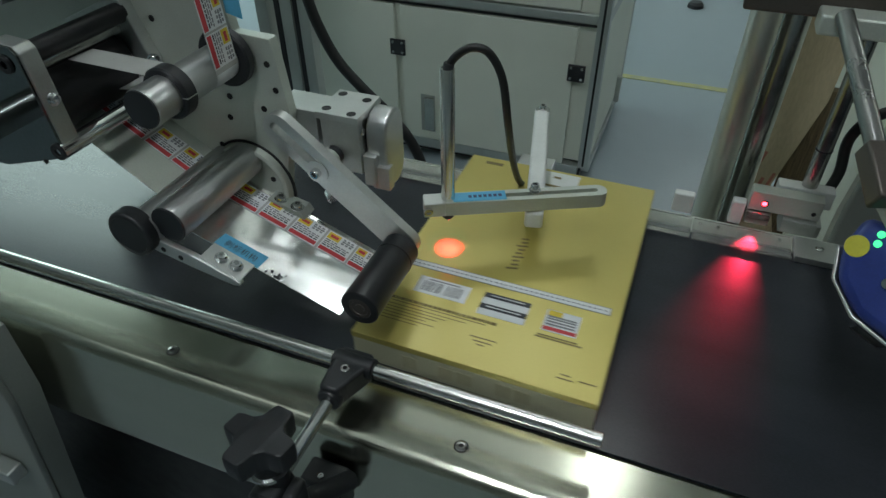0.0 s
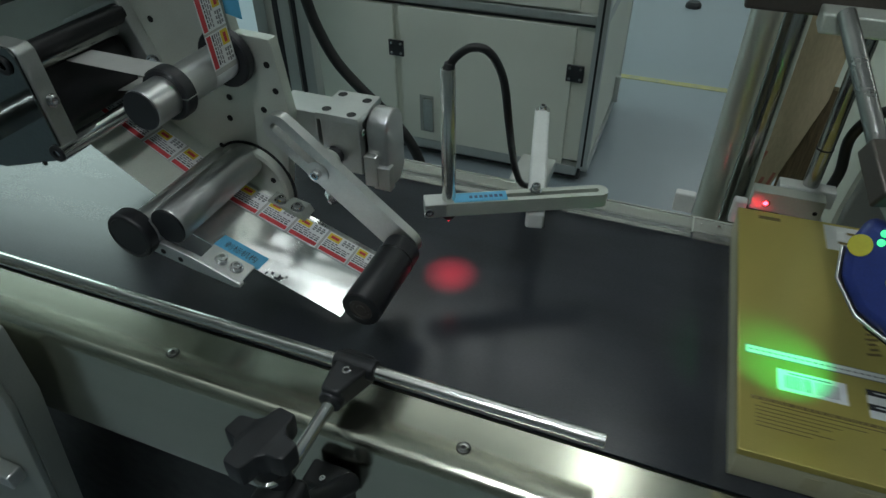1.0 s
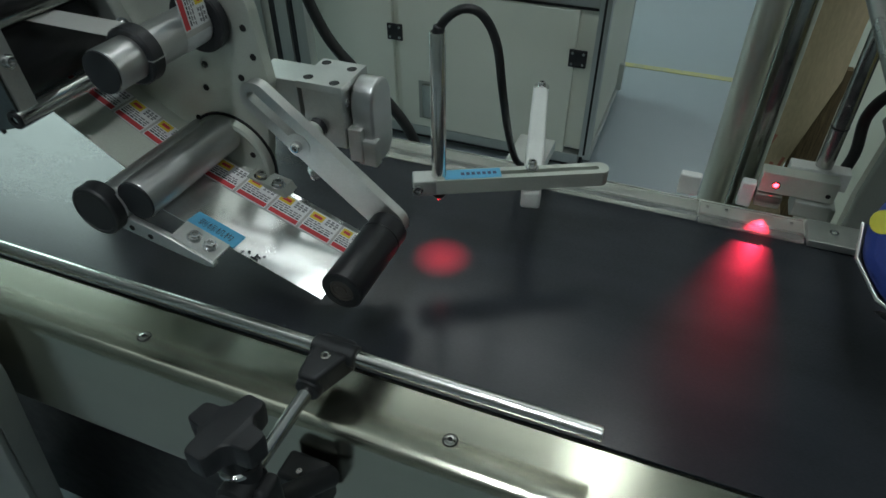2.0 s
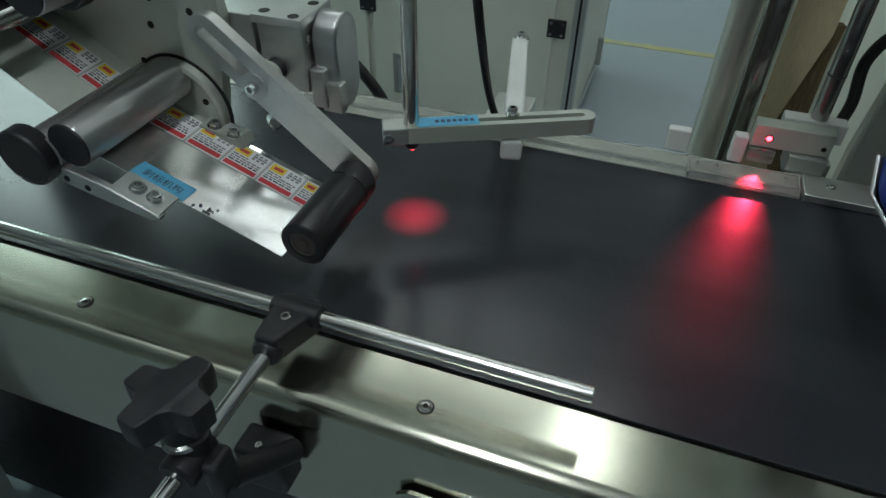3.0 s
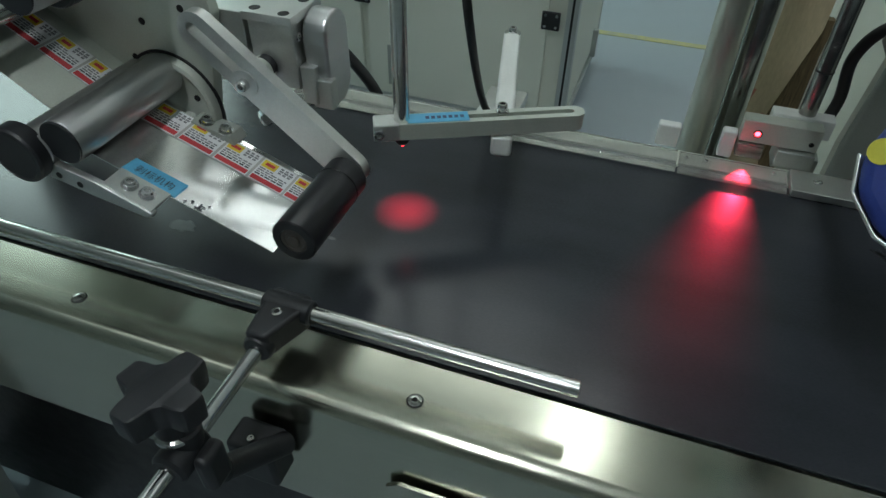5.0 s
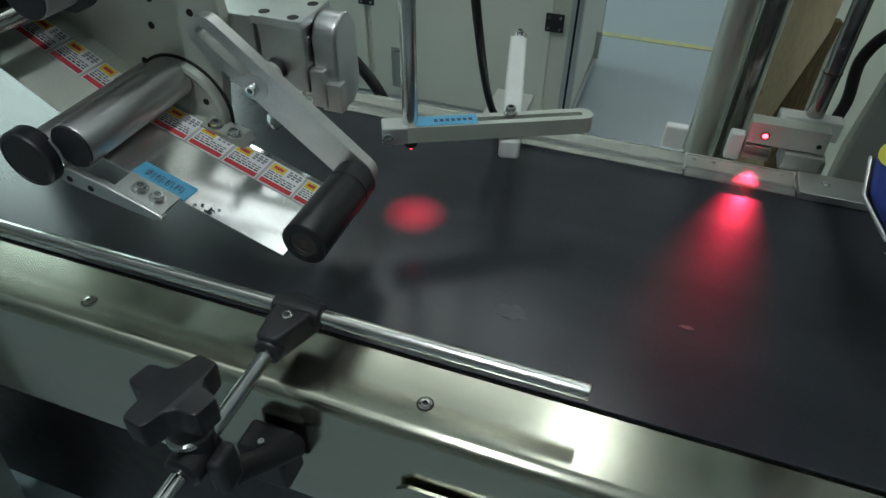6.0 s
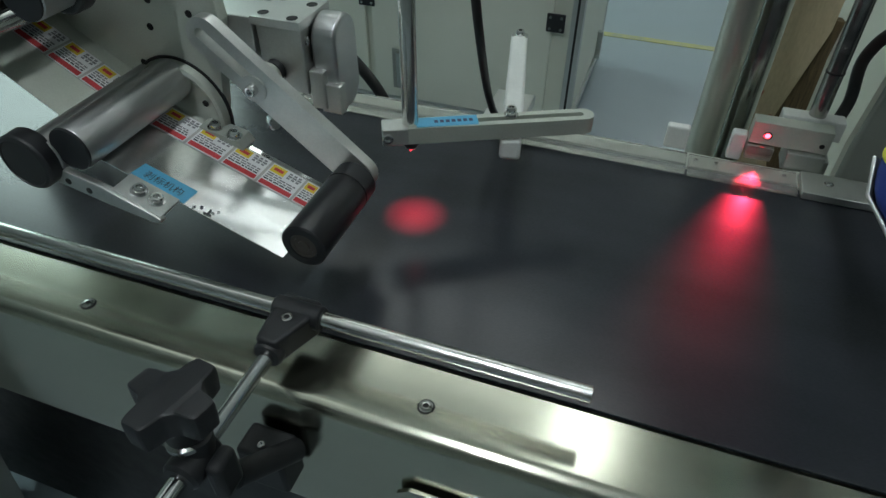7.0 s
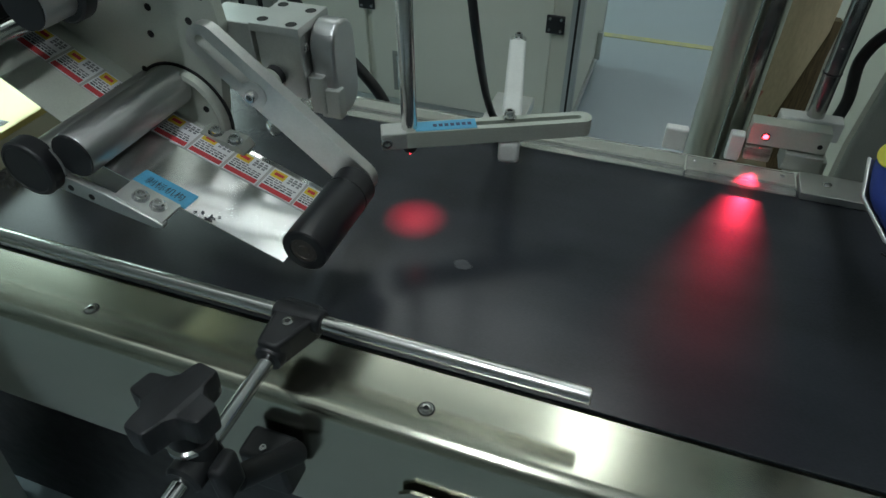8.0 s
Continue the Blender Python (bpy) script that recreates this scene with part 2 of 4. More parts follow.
def slotted(outer, inner, d0, d1, m):
    """A plate with one slot: two loops of equal count, carried along the local z from d0 to d1."""
    bm = bmesh.new()
    n = len(outer)
    sheets = [[[bm.verts.new((x, y, d)) for x, y in loop] for loop in (outer, inner)] for d in (d0, d1)]
    for o, i in sheets:
        for k in range(n):
            bm.faces.new((o[k], o[(k + 1) % n], i[(k + 1) % n], i[k]))
    for w in (0, 1):
        for k in range(n):
            bm.faces.new((sheets[0][w][k], sheets[0][w][(k + 1) % n], sheets[1][w][(k + 1) % n], sheets[1][w][k]))
    bmesh.ops.transform(bm, verts=bm.verts, matrix=m)
    return bm


def sheet(quad, thick, m=None):
    """A thin slab over four corners."""
    bm = bmesh.new()
    q = [Vector(p) for p in quad]
    n = (q[1] - q[0]).cross(q[3] - q[0]).normalized() * thick
    low = [bm.verts.new(p) for p in q]
    high = [bm.verts.new(p + n) for p in q]
    bm.faces.new(low)
    bm.faces.new(high)
    for k in range(4):
        bm.faces.new((low[k], low[(k + 1) % 4], high[(k + 1) % 4], high[k]))
    if m is not None:
        bmesh.ops.transform(bm, verts=bm.verts, matrix=m)
    return bm


def screw_in(parent, p, way, r=0.005, h=0.005, mat=None, washer_r=0):
    if washer_r:
        part("washer", washer(p, way, washer_r), CHROME, parent)
    return part("screw", cap_screw(Vector(p) + Vector(way) * (0.0016 if washer_r else 0), way, r, h), mat or CHROME, parent)


def bore(parent, p, way, r=0.0035):
    """A drilled hole: a shallow rim with a near-black floor in place of its shade."""
    return part("drilled_hole", lathe([(r, -0.002), (r, 0.0004), (r * 0.9, 0.0005), (r * 0.86, 0.0001), (0, 0.0001)], p, way, 16), DARK, parent)


# ---- the hall ----
def hall():
    floor = part("floor", block(-8, 8, -5, 9, -0.1, 0, 0), FLOOR)
    tagged(floor, "glossy blue-grey epoxy workshop floor", "floor", kind="structure")
    # walls and ceiling are unseen, added to close the hall and bounce light
    for name, b in (("wall_north", (-8, 8, 9, 9.2, 0, 4)), ("wall_south", (-8, 8, -5.2, -5, 0, 4)), ("wall_east", (8, 8.2, -5, 9, 0, 4)), ("wall_west", (-8.2, -8, -5, 9, 0, 4))):
        tagged(part(name, block(*b, 0), WALL), "plain pale painted workshop wall", "wall", kind="structure")
    tagged(part("ceiling", block(-8.2, 8.2, -5.2, 9.2, 4, 4.2, 0), CEILING), "plain white workshop ceiling", "ceiling", kind="structure")
    tagged(part("floor_line", block(-0.6, 3.0, 3.365, 3.41, 0.0, 0.003, 0), YELLOW), "worn yellow paint line on the floor", "floor marking", kind="structure")


def ceiling_lamp(x, y, z, length, half=0.08):
    lamp = empty_thing("batten_lamp", (x, y, z), "white ceiling batten lamp with a bright diffuser, added out of view", "lamp", "row of batten lamps")
    part("housing", block(x - length / 2, x + length / 2, y - half, y + half, z + 0.012, z + 0.06, 0.004), WHITE_PLASTIC, lamp)
    part("diffuser", block(x - length / 2 + 0.01, x + length / 2 - 0.01, y - half + 0.01, y + half - 0.01, z - 0.02, z + 0.010, 0.006), TUBE_GLOW if half < 0.1 else BROAD_GLOW if half < 0.3 else WIDE_FILL_GLOW, lamp, "glowing white diffuser")
    # added strip that throws fill light onto the ceiling
    part("ceiling_fill_strip", block(x - length / 2 + 0.02, x + length / 2 - 0.02, y - 0.05, y + 0.05, z + 0.061, z + 0.068, 0.002), CEILING_FILL_GLOW, lamp, "glowing strip added to brighten the ceiling")
    for s in (-1, 1):
        part("hanger", rod((x + s * length * 0.4, y, z + 0.06), (x + s * length * 0.4, y, 4.0), 0.004), CHROME, lamp)


def cross_lamp(x, y0, y1, z, glow, half=0.05):
    """A batten that hangs across the conveyor."""
    lamp = empty_thing("cross_batten_lamp", (x, y0, z), "white batten lamp hung across the conveyor", "lamp", "battens across the conveyor")
    part("housing", block(x - half - 0.01, x + half + 0.01, y0, y1, z + 0.012, z + 0.06, 0.004), WHITE_PLASTIC, lamp)
    part("diffuser", block(x - half, x + half, y0 + 0.01, y1 - 0.01, z - 0.02, z + 0.010, 0.006), glow, lamp, "glowing white diffuser")
    for y in (y0 + 0.1, y1 - 0.1):
        part("hanger", rod((x, y, z + 0.06), (x, y, 4.0), 0.004), CHROME, lamp)


def panel_lamp(x, y, z):
    lamp = empty_thing("panel_lamp", (x, y, z), "white ceiling panel lamp added out of view for the belt's sheen", "lamp", "grid of panel lamps")
    part("housing", block(x - 0.73, x + 0.73, y - 0.43, y + 0.43, z + 0.012, z + 0.05, 0.004), WHITE_PLASTIC, lamp)
    part("diffuser", block(x - 0.72, x + 0.72, y - 0.42, y + 0.42, z - 0.004, z + 0.010, 0.003), PANEL_GLOW, lamp, "glowing white diffuser")
    for sx in (-1, 1):
        part("hanger", rod((x + sx * 0.6, y, z + 0.05), (x + sx * 0.6, y, 4.0), 0.004), CHROME, lamp)


hall()
cross_lamp(-0.18, -1.00, 0.50, 3.0, LONG_GLOW, 0.018)
cross_lamp(0.19, 1.84, 2.20, 3.0, CROSS_GLOW)
ceiling_lamp(-0.78, 2.50, 3.0, 1.45, 0.17)
# battens added out of view to brighten the floor and the back
for lx, ly, length in ((2.9, 3.4, 1.45), (-1.2, 6.4, 1.45), (0.9, 6.4, 1.45)):
    ceiling_lamp(lx, ly, 3.0, length)
# wide softboxes added out of view as fill light
for lx, ly, length in ((-1.6, 0.75, 1.45), (1.7, 0.75, 1.45)):
    ceiling_lamp(lx, ly, 3.0, length, 0.45)
# unseen panels added where the belt's pale left end mirrors them
for lx in (-5.35, -3.85):
    for ly in (2.9, 3.8, 4.7):
        panel_lamp(lx, ly, 3.0)


# ---- conveyor ----
X0, X1 = -5.4, 4.6


def conveyor():
    c = empty_thing("conveyor", (0, 0.8, 0), "stainless steel belt conveyor with a dark rubber belt", "conveyor")
    part("belt", block(X0, X1, 0.5700, 1.018, BELT - 0.004, BELT, 0.001), BELT_MAT, c, "dark grey rubber belt")
    part("bed", block(X0, X1, 0.5725, 1.014, BELT - 0.03, BELT - 0.005, 0.001), STEEL, c)
    # near skirt: folded sheet, flat top, wide bend, upright side
    top, y_in, y_out, r = 0.7985, 0.5685, 0.4825, 0.017
    line = [(y_in, top - 0.03), (y_in, top - 0.002), (y_in - 0.002, top), (y_in - 0.004, top), (y_out + r + 0.001, top)]
    for k in range(9):
        g = math.pi / 2 * k / 8
        line.append((y_out + r - r * math.sin(g), top - r + r * math.cos(g)))
    line += [(y_out - 0.0002, top - r - 0.001), (y_out - 0.006, 0.622), (y_out - 0.005, 0.614), (y_out + 0.02, 0.612)]
    bm = bmesh.new()
    cols = [[bm.verts.new((x, y, z)) for y, z in line] for x in np.linspace(X0, X1, 12)]
    for a, b in zip(cols, cols[1:]):
        for k in range(len(line) - 1):
            bm.faces.new((a[k], a[k + 1], b[k + 1], b[k]))
    skirt = part("side_skirt", bm, SKIRT_STEEL, c, "brushed stainless steel side skirt with a rounded fold")
    for x in (-1.208, -0.805, -0.402, 0.0, 0.402, 0.805):
        part("dark_rim", lathe([(0.0070, 0.0001), (0.0086, 0.0001), (0.0082, 0.0006), (0.0070, 0.0006)], (x, 0.521, top), (0, 0, 1), 28), DARK, skirt)
        part("washer", lathe([(0.0054, 0.0002), (0.0070, 0.0002), (0.0070, 0.0011), (0.0056, 0.0014)], (x, 0.521, top), (0, 0, 1), 28), CHROME_DARK, skirt)
        screw = part("screw", lathe([(0.0053, 0.0002), (0.0053, 0.0014), (0.0046, 0.0024), (0.0027, 0.0026), (0.0026, 0.0006)], (x, 0.521, top), (0, 0, 1), 24), CHROME_DARK, skirt)
        part("socket", lathe([(0.0054, 0.00015), (0.0054, 0.0007), (0, 0.0007)], (x, 0.521, top), (0, 0, 1), 6), DARK, screw)
    # far side: low rail in pieces
    part("far_beam", block(X0, X1, 1.022, 1.062, 0.70, 0.8025, 0.002), ALU_PLATE, c)
    part("rail_strip", block(-0.40, -0.045, 0.998, 1.044, 0.803, 0.814, 0.0012), RAIL_CLEAR, c, "pale translucent plastic rail strip")
    part("rail_strip", block(-0.042, 0.205, 0.999, 1.046, 0.803, 0.812, 0.0012), RAIL_CLEAR, c, "hazy acrylic rail strip")
    part("rail_strip", block(0.208, 0.352, 0.997, 1.050, 0.803, 0.808, 0.0012), RAIL_CLEAR, c, "hazy acrylic rail strip")
    part("rail_strip", block(0.355, 1.6, 0.995, 1.048, 0.803, 0.814, 0.0012), ALU, c, "aluminium rail strip")
    screw_in(c, (0.389, 1.024, 0.814), (0, 0, 1), 0.0062, 0.002)
    for x in (0.218, 0.245, 0.335):
        screw_in(c, (x, 1.035, 0.808), (0, 0, 1), 0.003, 0.002)
    # underside
    part("far_skirt", block(X0, X1, 1.062, 1.066, 0.62, 0.80, 0.001), STEEL, c)
    part("return_belt", block(X0, X1, 0.58, 1.0, 0.655, 0.66, 0.001), BELT_MAT, c)
    part("cross_beam", block(X0, X1, 0.60, 0.98, 0.668, 0.70, 0.002), FRAME_PAINT, c)
    for x in (-4.4, -2.6, -0.92, 1.2, 3.0):
        for y in (0.60, 0.96):
            part("leg", block(x - 0.03, x + 0.03, y - 0.03, y + 0.03, 0.0, 0.67, 0.004), FRAME_PAINT, c)
    part("lower_panel", block(X0, X1, 0.560, 0.570, 0.02, 0.655, 0.001), BLACK_SATIN, c, "dark lower panel")
    # cover on the skirt's side
    cover = part("cover_plate", prism([(-0.014, 0.714), (0.000, 0.725), (0.19, 0.725), (0.205, 0.714), (0.205, 0.645), (-0.014, 0.645)], 0.4705, 0.4755, 0.001), SKIRT_STEEL, c, "raised steel cover on the skirt")
    screw_in(cover, (0.02, 0.4705, 0.700), (0, -1, 0), 0.004, 0.003)
    return c


conveyor()


def side_leg():
    """Painted bracket that carries the applicator's stand, in front of the skirt."""
    s = empty_thing("support_bracket", (-0.62, 0.40, 0.0), "grey painted steel support leg beside the conveyor", "bracket")
    part("side_plate", prism([(-0.845, 0.86), (-0.650, 0.845), (-0.618, 0.825), (-0.625, 0.70), (-0.785, 0.02), (-1.045, 0.02)], 0.415, 0.425, 0.002), FRAME_PAINT, s)
    part("edge_flange", prism([(-0.650, 0.846), (-0.617, 0.826), (-0.623, 0.70), (-0.785, 0.02), (-0.793, 0.02), (-0.631, 0.70), (-0.625, 0.82), (-0.653, 0.838)], 0.4255, 0.462, 0.0), FRAME_PAINT, s)
    part("slot", lathe([(0.004, 0), (0.008, 0.0006), (0, 0.0007)], (-0.66, 0.415, 0.80), (0, -1, 0), 16), DARK, s)
    part("foot_rail", block(-1.6, -0.62, 0.41, 0.45, 0.0, 0.05, 0.004), FRAME_PAINT, s)
    part("lower_rail", block(-1.3, -0.70, 0.385, 0.412, 0.50, 0.53, 0.003), ALU, s)
    return s


side_leg()


# ---- guide rail with its clamp and knob ----
def guide_rail():
    g = empty_thing("guide_rail", (-0.16, 0.5, 0.80), "chrome guide rail on a black cross clamp and star knob", "guide rail")
    zr, yr = 0.851, 0.548
    part("rail_bar", rod((-1.9, yr, zr), (0.147, yr, zr), 0.0078, 0.001, 32), ROD_STEEL, g, "round polished steel bar")
    # cross clamp
    flat_on = Matrix(((1, 0, 0, 0), (0, 0, 1, 0), (0, 1, 0, 0), (0, 0, 0, 1)))
    clamp = part("cross_clamp", prism([(-0.164, 0.563), (-0.126, 0.563), (-0.121, 0.556), (-0.122, 0.544), (-0.136, 0.508), (-0.140, 0.498), (-0.162, 0.498), (-0.164, 0.508), (-0.167, 0.546), (-0.167, 0.557)],
                                      0.830, 0.8605, 0.004, flat_on), BLACK, g, "black moulded cross clamp")
    part("clamp_neck", lathe([(0, 0), (0.0135, 0), (0.0150, 0.003), (0.0150, 0.010), (0, 0.010)], (-0.151, 0.4955, 0.841), (0, 1, 0), 24), BLACK, clamp)
    part("clamp_sleeve", rod((-0.170, yr, zr), (-0.117, yr, zr), 0.0125, 0.002, 28), BLACK, clamp)
    screw_in(clamp, (-0.146, 0.531, 0.8603), (0, 0, 1), 0.0056, 0.0016, CHROME_DARK)
    part("screw_socket", lathe([(0.0030, 0), (0.0030, 0.0014), (0, 0.0014)], (-0.146, 0.531, 0.8605), (0, 0, 1), 6), DARK, clamp)
    part("stem", rod((-0.1510, 0.515, 0.840), (-0.1510, 0.20, 0.840), 0.0078, 0.001, 28), CHROME, g, "chrome stem")
    # swivel clamp on the stem
    body = part("swivel_clamp", rod((-0.1510, 0.362, 0.840), (-0.1510, 0.402, 0.840), 0.0165, 0.003, 28), BLACK, g, "black swivel clamp")
    part("clamp_boss", rod((-0.151, 0.389, 0.845), (-0.151, 0.391, 0.866), 0.0155, 0.002), BLACK, body)
    part("clamp_jaw", block(-0.138, -0.122, 0.374, 0.402, 0.800, 0.846, 0.006), BLACK, g, "black clamp jaw")
    part("clamp_arm", rod((-0.134, 0.395, 0.80), (-0.118, 0.468, 0.742), 0.012, 0.004), BLACK, g)
    base = part("mount_block", block(-0.172, -0.120, 0.440, 0.4755, 0.695, 0.755, 0.005), BLACK, g, "black mounting block on the skirt")
    screw_in(base, (-0.148, 0.452, 0.755), (0, 0, 1), 0.004, 0.003)
    # four-lobed knob: plan outline with waisted sides and a domed hub below
    axis = Vector((-0.06, 0.10, 1.0)).normalized()
    centre = Vector((-0.158, 0.392, 0.905))
    m = Matrix.Translation(centre) @ Vector((0, 0, 1)).rotation_difference(axis).to_matrix().to_4x4()
    bm = bmesh.new()
    n = 120
    loop = []
    for k in range(n):
        g4 = 2 * math.pi * k / n
        w = 0.5 + 0.5 * math.cos(4 * g4)
        w = w * w * (3 - 2 * w)
        # square-ended arms with hollow flanks
        near_arm = abs((g4 + math.pi / 4) % (math.pi / 2) - math.pi / 4)
        loop.append((min(0.0245 + 0.0165 * w, 0.0380 / math.cos(near_arm)), g4, w))
    levels = ((-0.0170, 0.86, 0.90), (-0.0150, 0.95, 0.97), (-0.004, 0.985, 1.0), (0.0065, 0.99, 1.0), (0.0090, 0.955, 0.975), (0.0100, 0.88, 0.93))
    rings = []
    for h, inner, outer in levels:
        rings.append([bm.verts.new((r * (inner + (outer - inner) * w) * math.cos(a), r * (inner + (outer - inner) * w) * math.sin(a), h)) for r, a, w in loop])
    for a, b in zip(rings, rings[1:]):
        for k in range(n):
            bm.faces.new((a[k], a[(k + 1) % n], b[(k + 1) % n], b[k]))
    bm.faces.new(rings[0])
    bm.faces.new(rings[-1])
    bmesh.ops.transform(bm, verts=bm.verts, matrix=m @ pose(0, 0, 0, 0, 0, -10))
    knob = part("star_knob", bm, BLACK, g, "black four-lobed star knob")
    part("hub", lathe([(0, -0.040), (0.0145, -0.040), (0.0155, -0.037), (0.0195, -0.0155), (0, -0.015)], centre, axis, 28), BLACK, knob)
    part("collar", lathe([(0, -0.048), (0.0155, -0.048), (0.0172, -0.046), (0.0172, -0.042), (0.0145, -0.040), (0, -0.040)], centre, axis, 28), CHROME_DARK, knob, "dull steel collar")
    return g


guide_rail()


# ---- label applicator ----
TIP_X, TIP_Z, TRAY_RISE = -0.190, 0.866, 0.38
BEND_X, BEND_Z = -0.425, 0.866 + 0.38 * 0.235
UP_RISE = 0.62


def tray_z(x):
    return TIP_Z + TRAY_RISE * (TIP_X - x) if x > BEND_X else BEND_Z + UP_RISE * (BEND_X - x)


def label_on(parent, u0, u1, y0, y1, place):
    """One printed label between the lengths u0 and u1 along a web; place(u, y, lift) gives its points."""
    def patch(a, b, c, d, mat, lift, name):
        # a, b: along the web, c, d: across it, as fractions
        q = [place(u0 + (u1 - u0) * a, y0 + (y1 - y0) * c, lift), place(u0 + (u1 - u0) * b, y0 + (y1 - y0) * c, lift),
             place(u0 + (u1 - u0) * b, y0 + (y1 - y0) * d, lift), place(u0 + (u1 - u0) * a, y0 + (y1 - y0) * d, lift)]
        return sheet(q, 0.00012), mat, name
    bm, mat, _ = patch(0, 1, 0, 1, PAPER, 0.0004, "label")
    lab = part("label", bm, mat, parent, "printed white label with a red bar", False)
    marks = [(0.03, 0.97, 0.04, 0.22, INK_RED, "red_bar"), (0.04, 0.46, 0.64, 0.95, INK_YELLOW, "yellow_field")] + [(0.55 + 0.14 * i, 0.64 + 0.14 * i + 0.03 * (j % 2), 0.66 + 0.10 * j, 0.73 + 0.10 * j, INK_GREY, "text_bar") for i in range(3) for j in range(3)]
    rnd = random.Random(int(u0 * 10000))
    for row in range(4):
        u = 0.05
        while u < 0.86:
            w = rnd.uniform(0.06, 0.2)
            if not (row == 3 and u + w > 0.52):
                marks.append((u, min(u + w, 0.93), 0.275 + 0.09 * row, 0.325 + 0.09 * row, INK if row == 0 else INK_GREY, "text_bar"))
            u += w + 0.03
    for a, b, c, d, mt, nm in marks:
        bm, mt, nm = patch(a, b, c, d, mt, 0.00056, nm)
        part(nm, bm, mt, lab, "", False)
    bm, mt, nm = patch(0.12, 0.40, 0.74, 0.86, INK_RED, 0.0007, "text_bar")
    part(nm, bm, mt, lab, "", False)
    return lab


def label_applicator():
    a = empty_thing("label_applicator", (-0.40, 0.735, 0.0), "aluminium label applicator head with rollers and a peel tray", "labelling machine")
    Y = 0.735
    # main plate
    plate = part("main_plate", prism([(-0.372, 1.149), (-0.322, 1.147), (-0.319, 1.135), (-0.310, 1.05), (-0.322, 1.00), (-0.330, 0.955), (-0.336, 0.925), (-0.372, 0.900),
                                      (-0.46, 0.955), (-0.66, 1.06), (-1.25, 1.06), (-1.25, 1.75), (-0.43, 1.75), (-0.392, 1.30)], Y, Y + 0.016, 0.0012), ALU_PLATE, a, "pale anodised aluminium plate")
    for x, z in ((-0.405, 1.031), (-0.398, 1.062), (-0.325, 1.082), (-0.331, 1.115), (-0.491, 1.151), (-0.348, 1.053), (-0.45, 1.20), (-0.43, 0.985)):
        bore(plate, (x, Y - 0.0002, z), (0, -1, 0), 0.0042)
    part("stand_column", block(-0.80, -0.70, 0.80, 0.90, 0.90, 2.4, 0.004), PROFILE, a)
    part("stand_arm", block(-0.80, -0.70, 0.752, 0.80, 1.15, 1.35, 0.004), ALU, a)
    # flange with its rim
    ax, az = -0.389, 0.9745
    flange = part("flange", lathe([(0, 0.004), (0.048, 0.004), (0.052, 0.010), (0.056, 0.012), (0.060, 0.010), (0.0625, 0), (0.0625, -0.004)], (-0.388, Y, 0.934), (0, -1, 0), 48), ALU_PLATE, a, "round flange with a raised rim")
    # black ring that paints the shade around the flange's rim
    part("rim_shadow_ring", lathe([(0.0625, -0.001), (0.0660, -0.001), (0.0660, 0.0015), (0.0625, 0.0015)], (-0.388, Y, 0.934), (0, -1, 0), 48), BLACK_SATIN, flange)
    bore(flange, (-0.353, Y - 0.0045, 0.948), (0, -1, 0), 0.004)
    # peel shaft with satin sleeve and black cap
    shaft = part("drive_roller", lathe([(0, 0), (0.0238, 0), (0.0240, 0.002), (0.0240, 0.156), (0.0232, 0.158), (0, 0.158)], (ax, Y - 0.006, az), (0, -1, 0), 44), ALU_SATIN, a, "satin aluminium drive roller")
    part("end_cap", lathe([(0, 0), (0.0232, 0), (0.0232, 0.0018), (0.0224, 0.0026), (0, 0.003)], (ax, Y - 0.1645, az), (0, -1, 0), 40), BLACK, shaft, "black end cap")
    under = part("pinch_roller", rod((-0.428, Y, 0.960), (-0.428, 0.566, 0.960), 0.023, 0.001, 36), ALU_SATIN, a, "grey pinch roller")
    bm = lathe([(0, 0), (0.0300, 0), (0.0312, 0.002), (0.0312, 0.017), (0.0295, 0.0195), (0.0262, 0.0205), (0.0255, 0.0195), (0, 0.0195)], (-0.438, 0.571, 0.958), (0, -1, 0), 60)
    part("adjuster_knob", bm, BLACK, under, "round black adjuster knob")
    # upper idler with collars
    ux, uz = -0.381, 1.121
    idler = part("idler_roller", lathe([(0, 0), (0.0222, 0), (0.0226, 0.001), (0.0226, 0.146), (0.0216, 0.147), (0, 0.147)], (ux, Y - 0.008, uz), (0, -1, 0), 40), ALU_SATIN, a, "satin aluminium idler roller")
    part("end_cap", lathe([(0, 0), (0.0218, 0), (0.0216, 0.002), (0, 0.0022)], (ux, Y - 0.1552, uz), (0, -1, 0), 36), BLACK, idler, "black end cap")
    for y, r, w in ((Y - 0.002, 0.036, 0.014), (0.634, 0.0300, 0.018)):
        part("guide_collar", lathe([(0.0228, 0), (r - 0.002, 0), (r, 0.002), (r, w - 0.002), (r - 0.002, w), (0.0228, w)], (ux, y, uz), (0, -1, 0), 44), BLACK, idler, "black guide collar")
    part("collar_slit", block(ux + 0.022, ux + 0.0303, 0.6155, 0.6345, uz - 0.0006, uz + 0.0006, 0), ALU, idler)
    # web coming down onto the idler
    wy0, wy1 = 0.676, 0.716
    def down(u, y, lift):
        return (ux + 0.0231 - 0.085 * (u - uz) + lift, y, u)
    web = part("label_web", sheet([down(uz, wy0, 0), down(uz, wy1, 0), down(1.62, wy1, 0), down(1.62, wy0, 0)], 0.0003), LINER, a, "release liner with printed labels", False)
    for k in range(10):
        z1 = uz + 0.006 + 0.0415 * k
        label_on(web, z1 + 0.039, z1, wy0, wy1, down)
    bm = bmesh.new()
    ring = []
    for k in range(15):
        g = -math.pi * 0.5 * k / 14
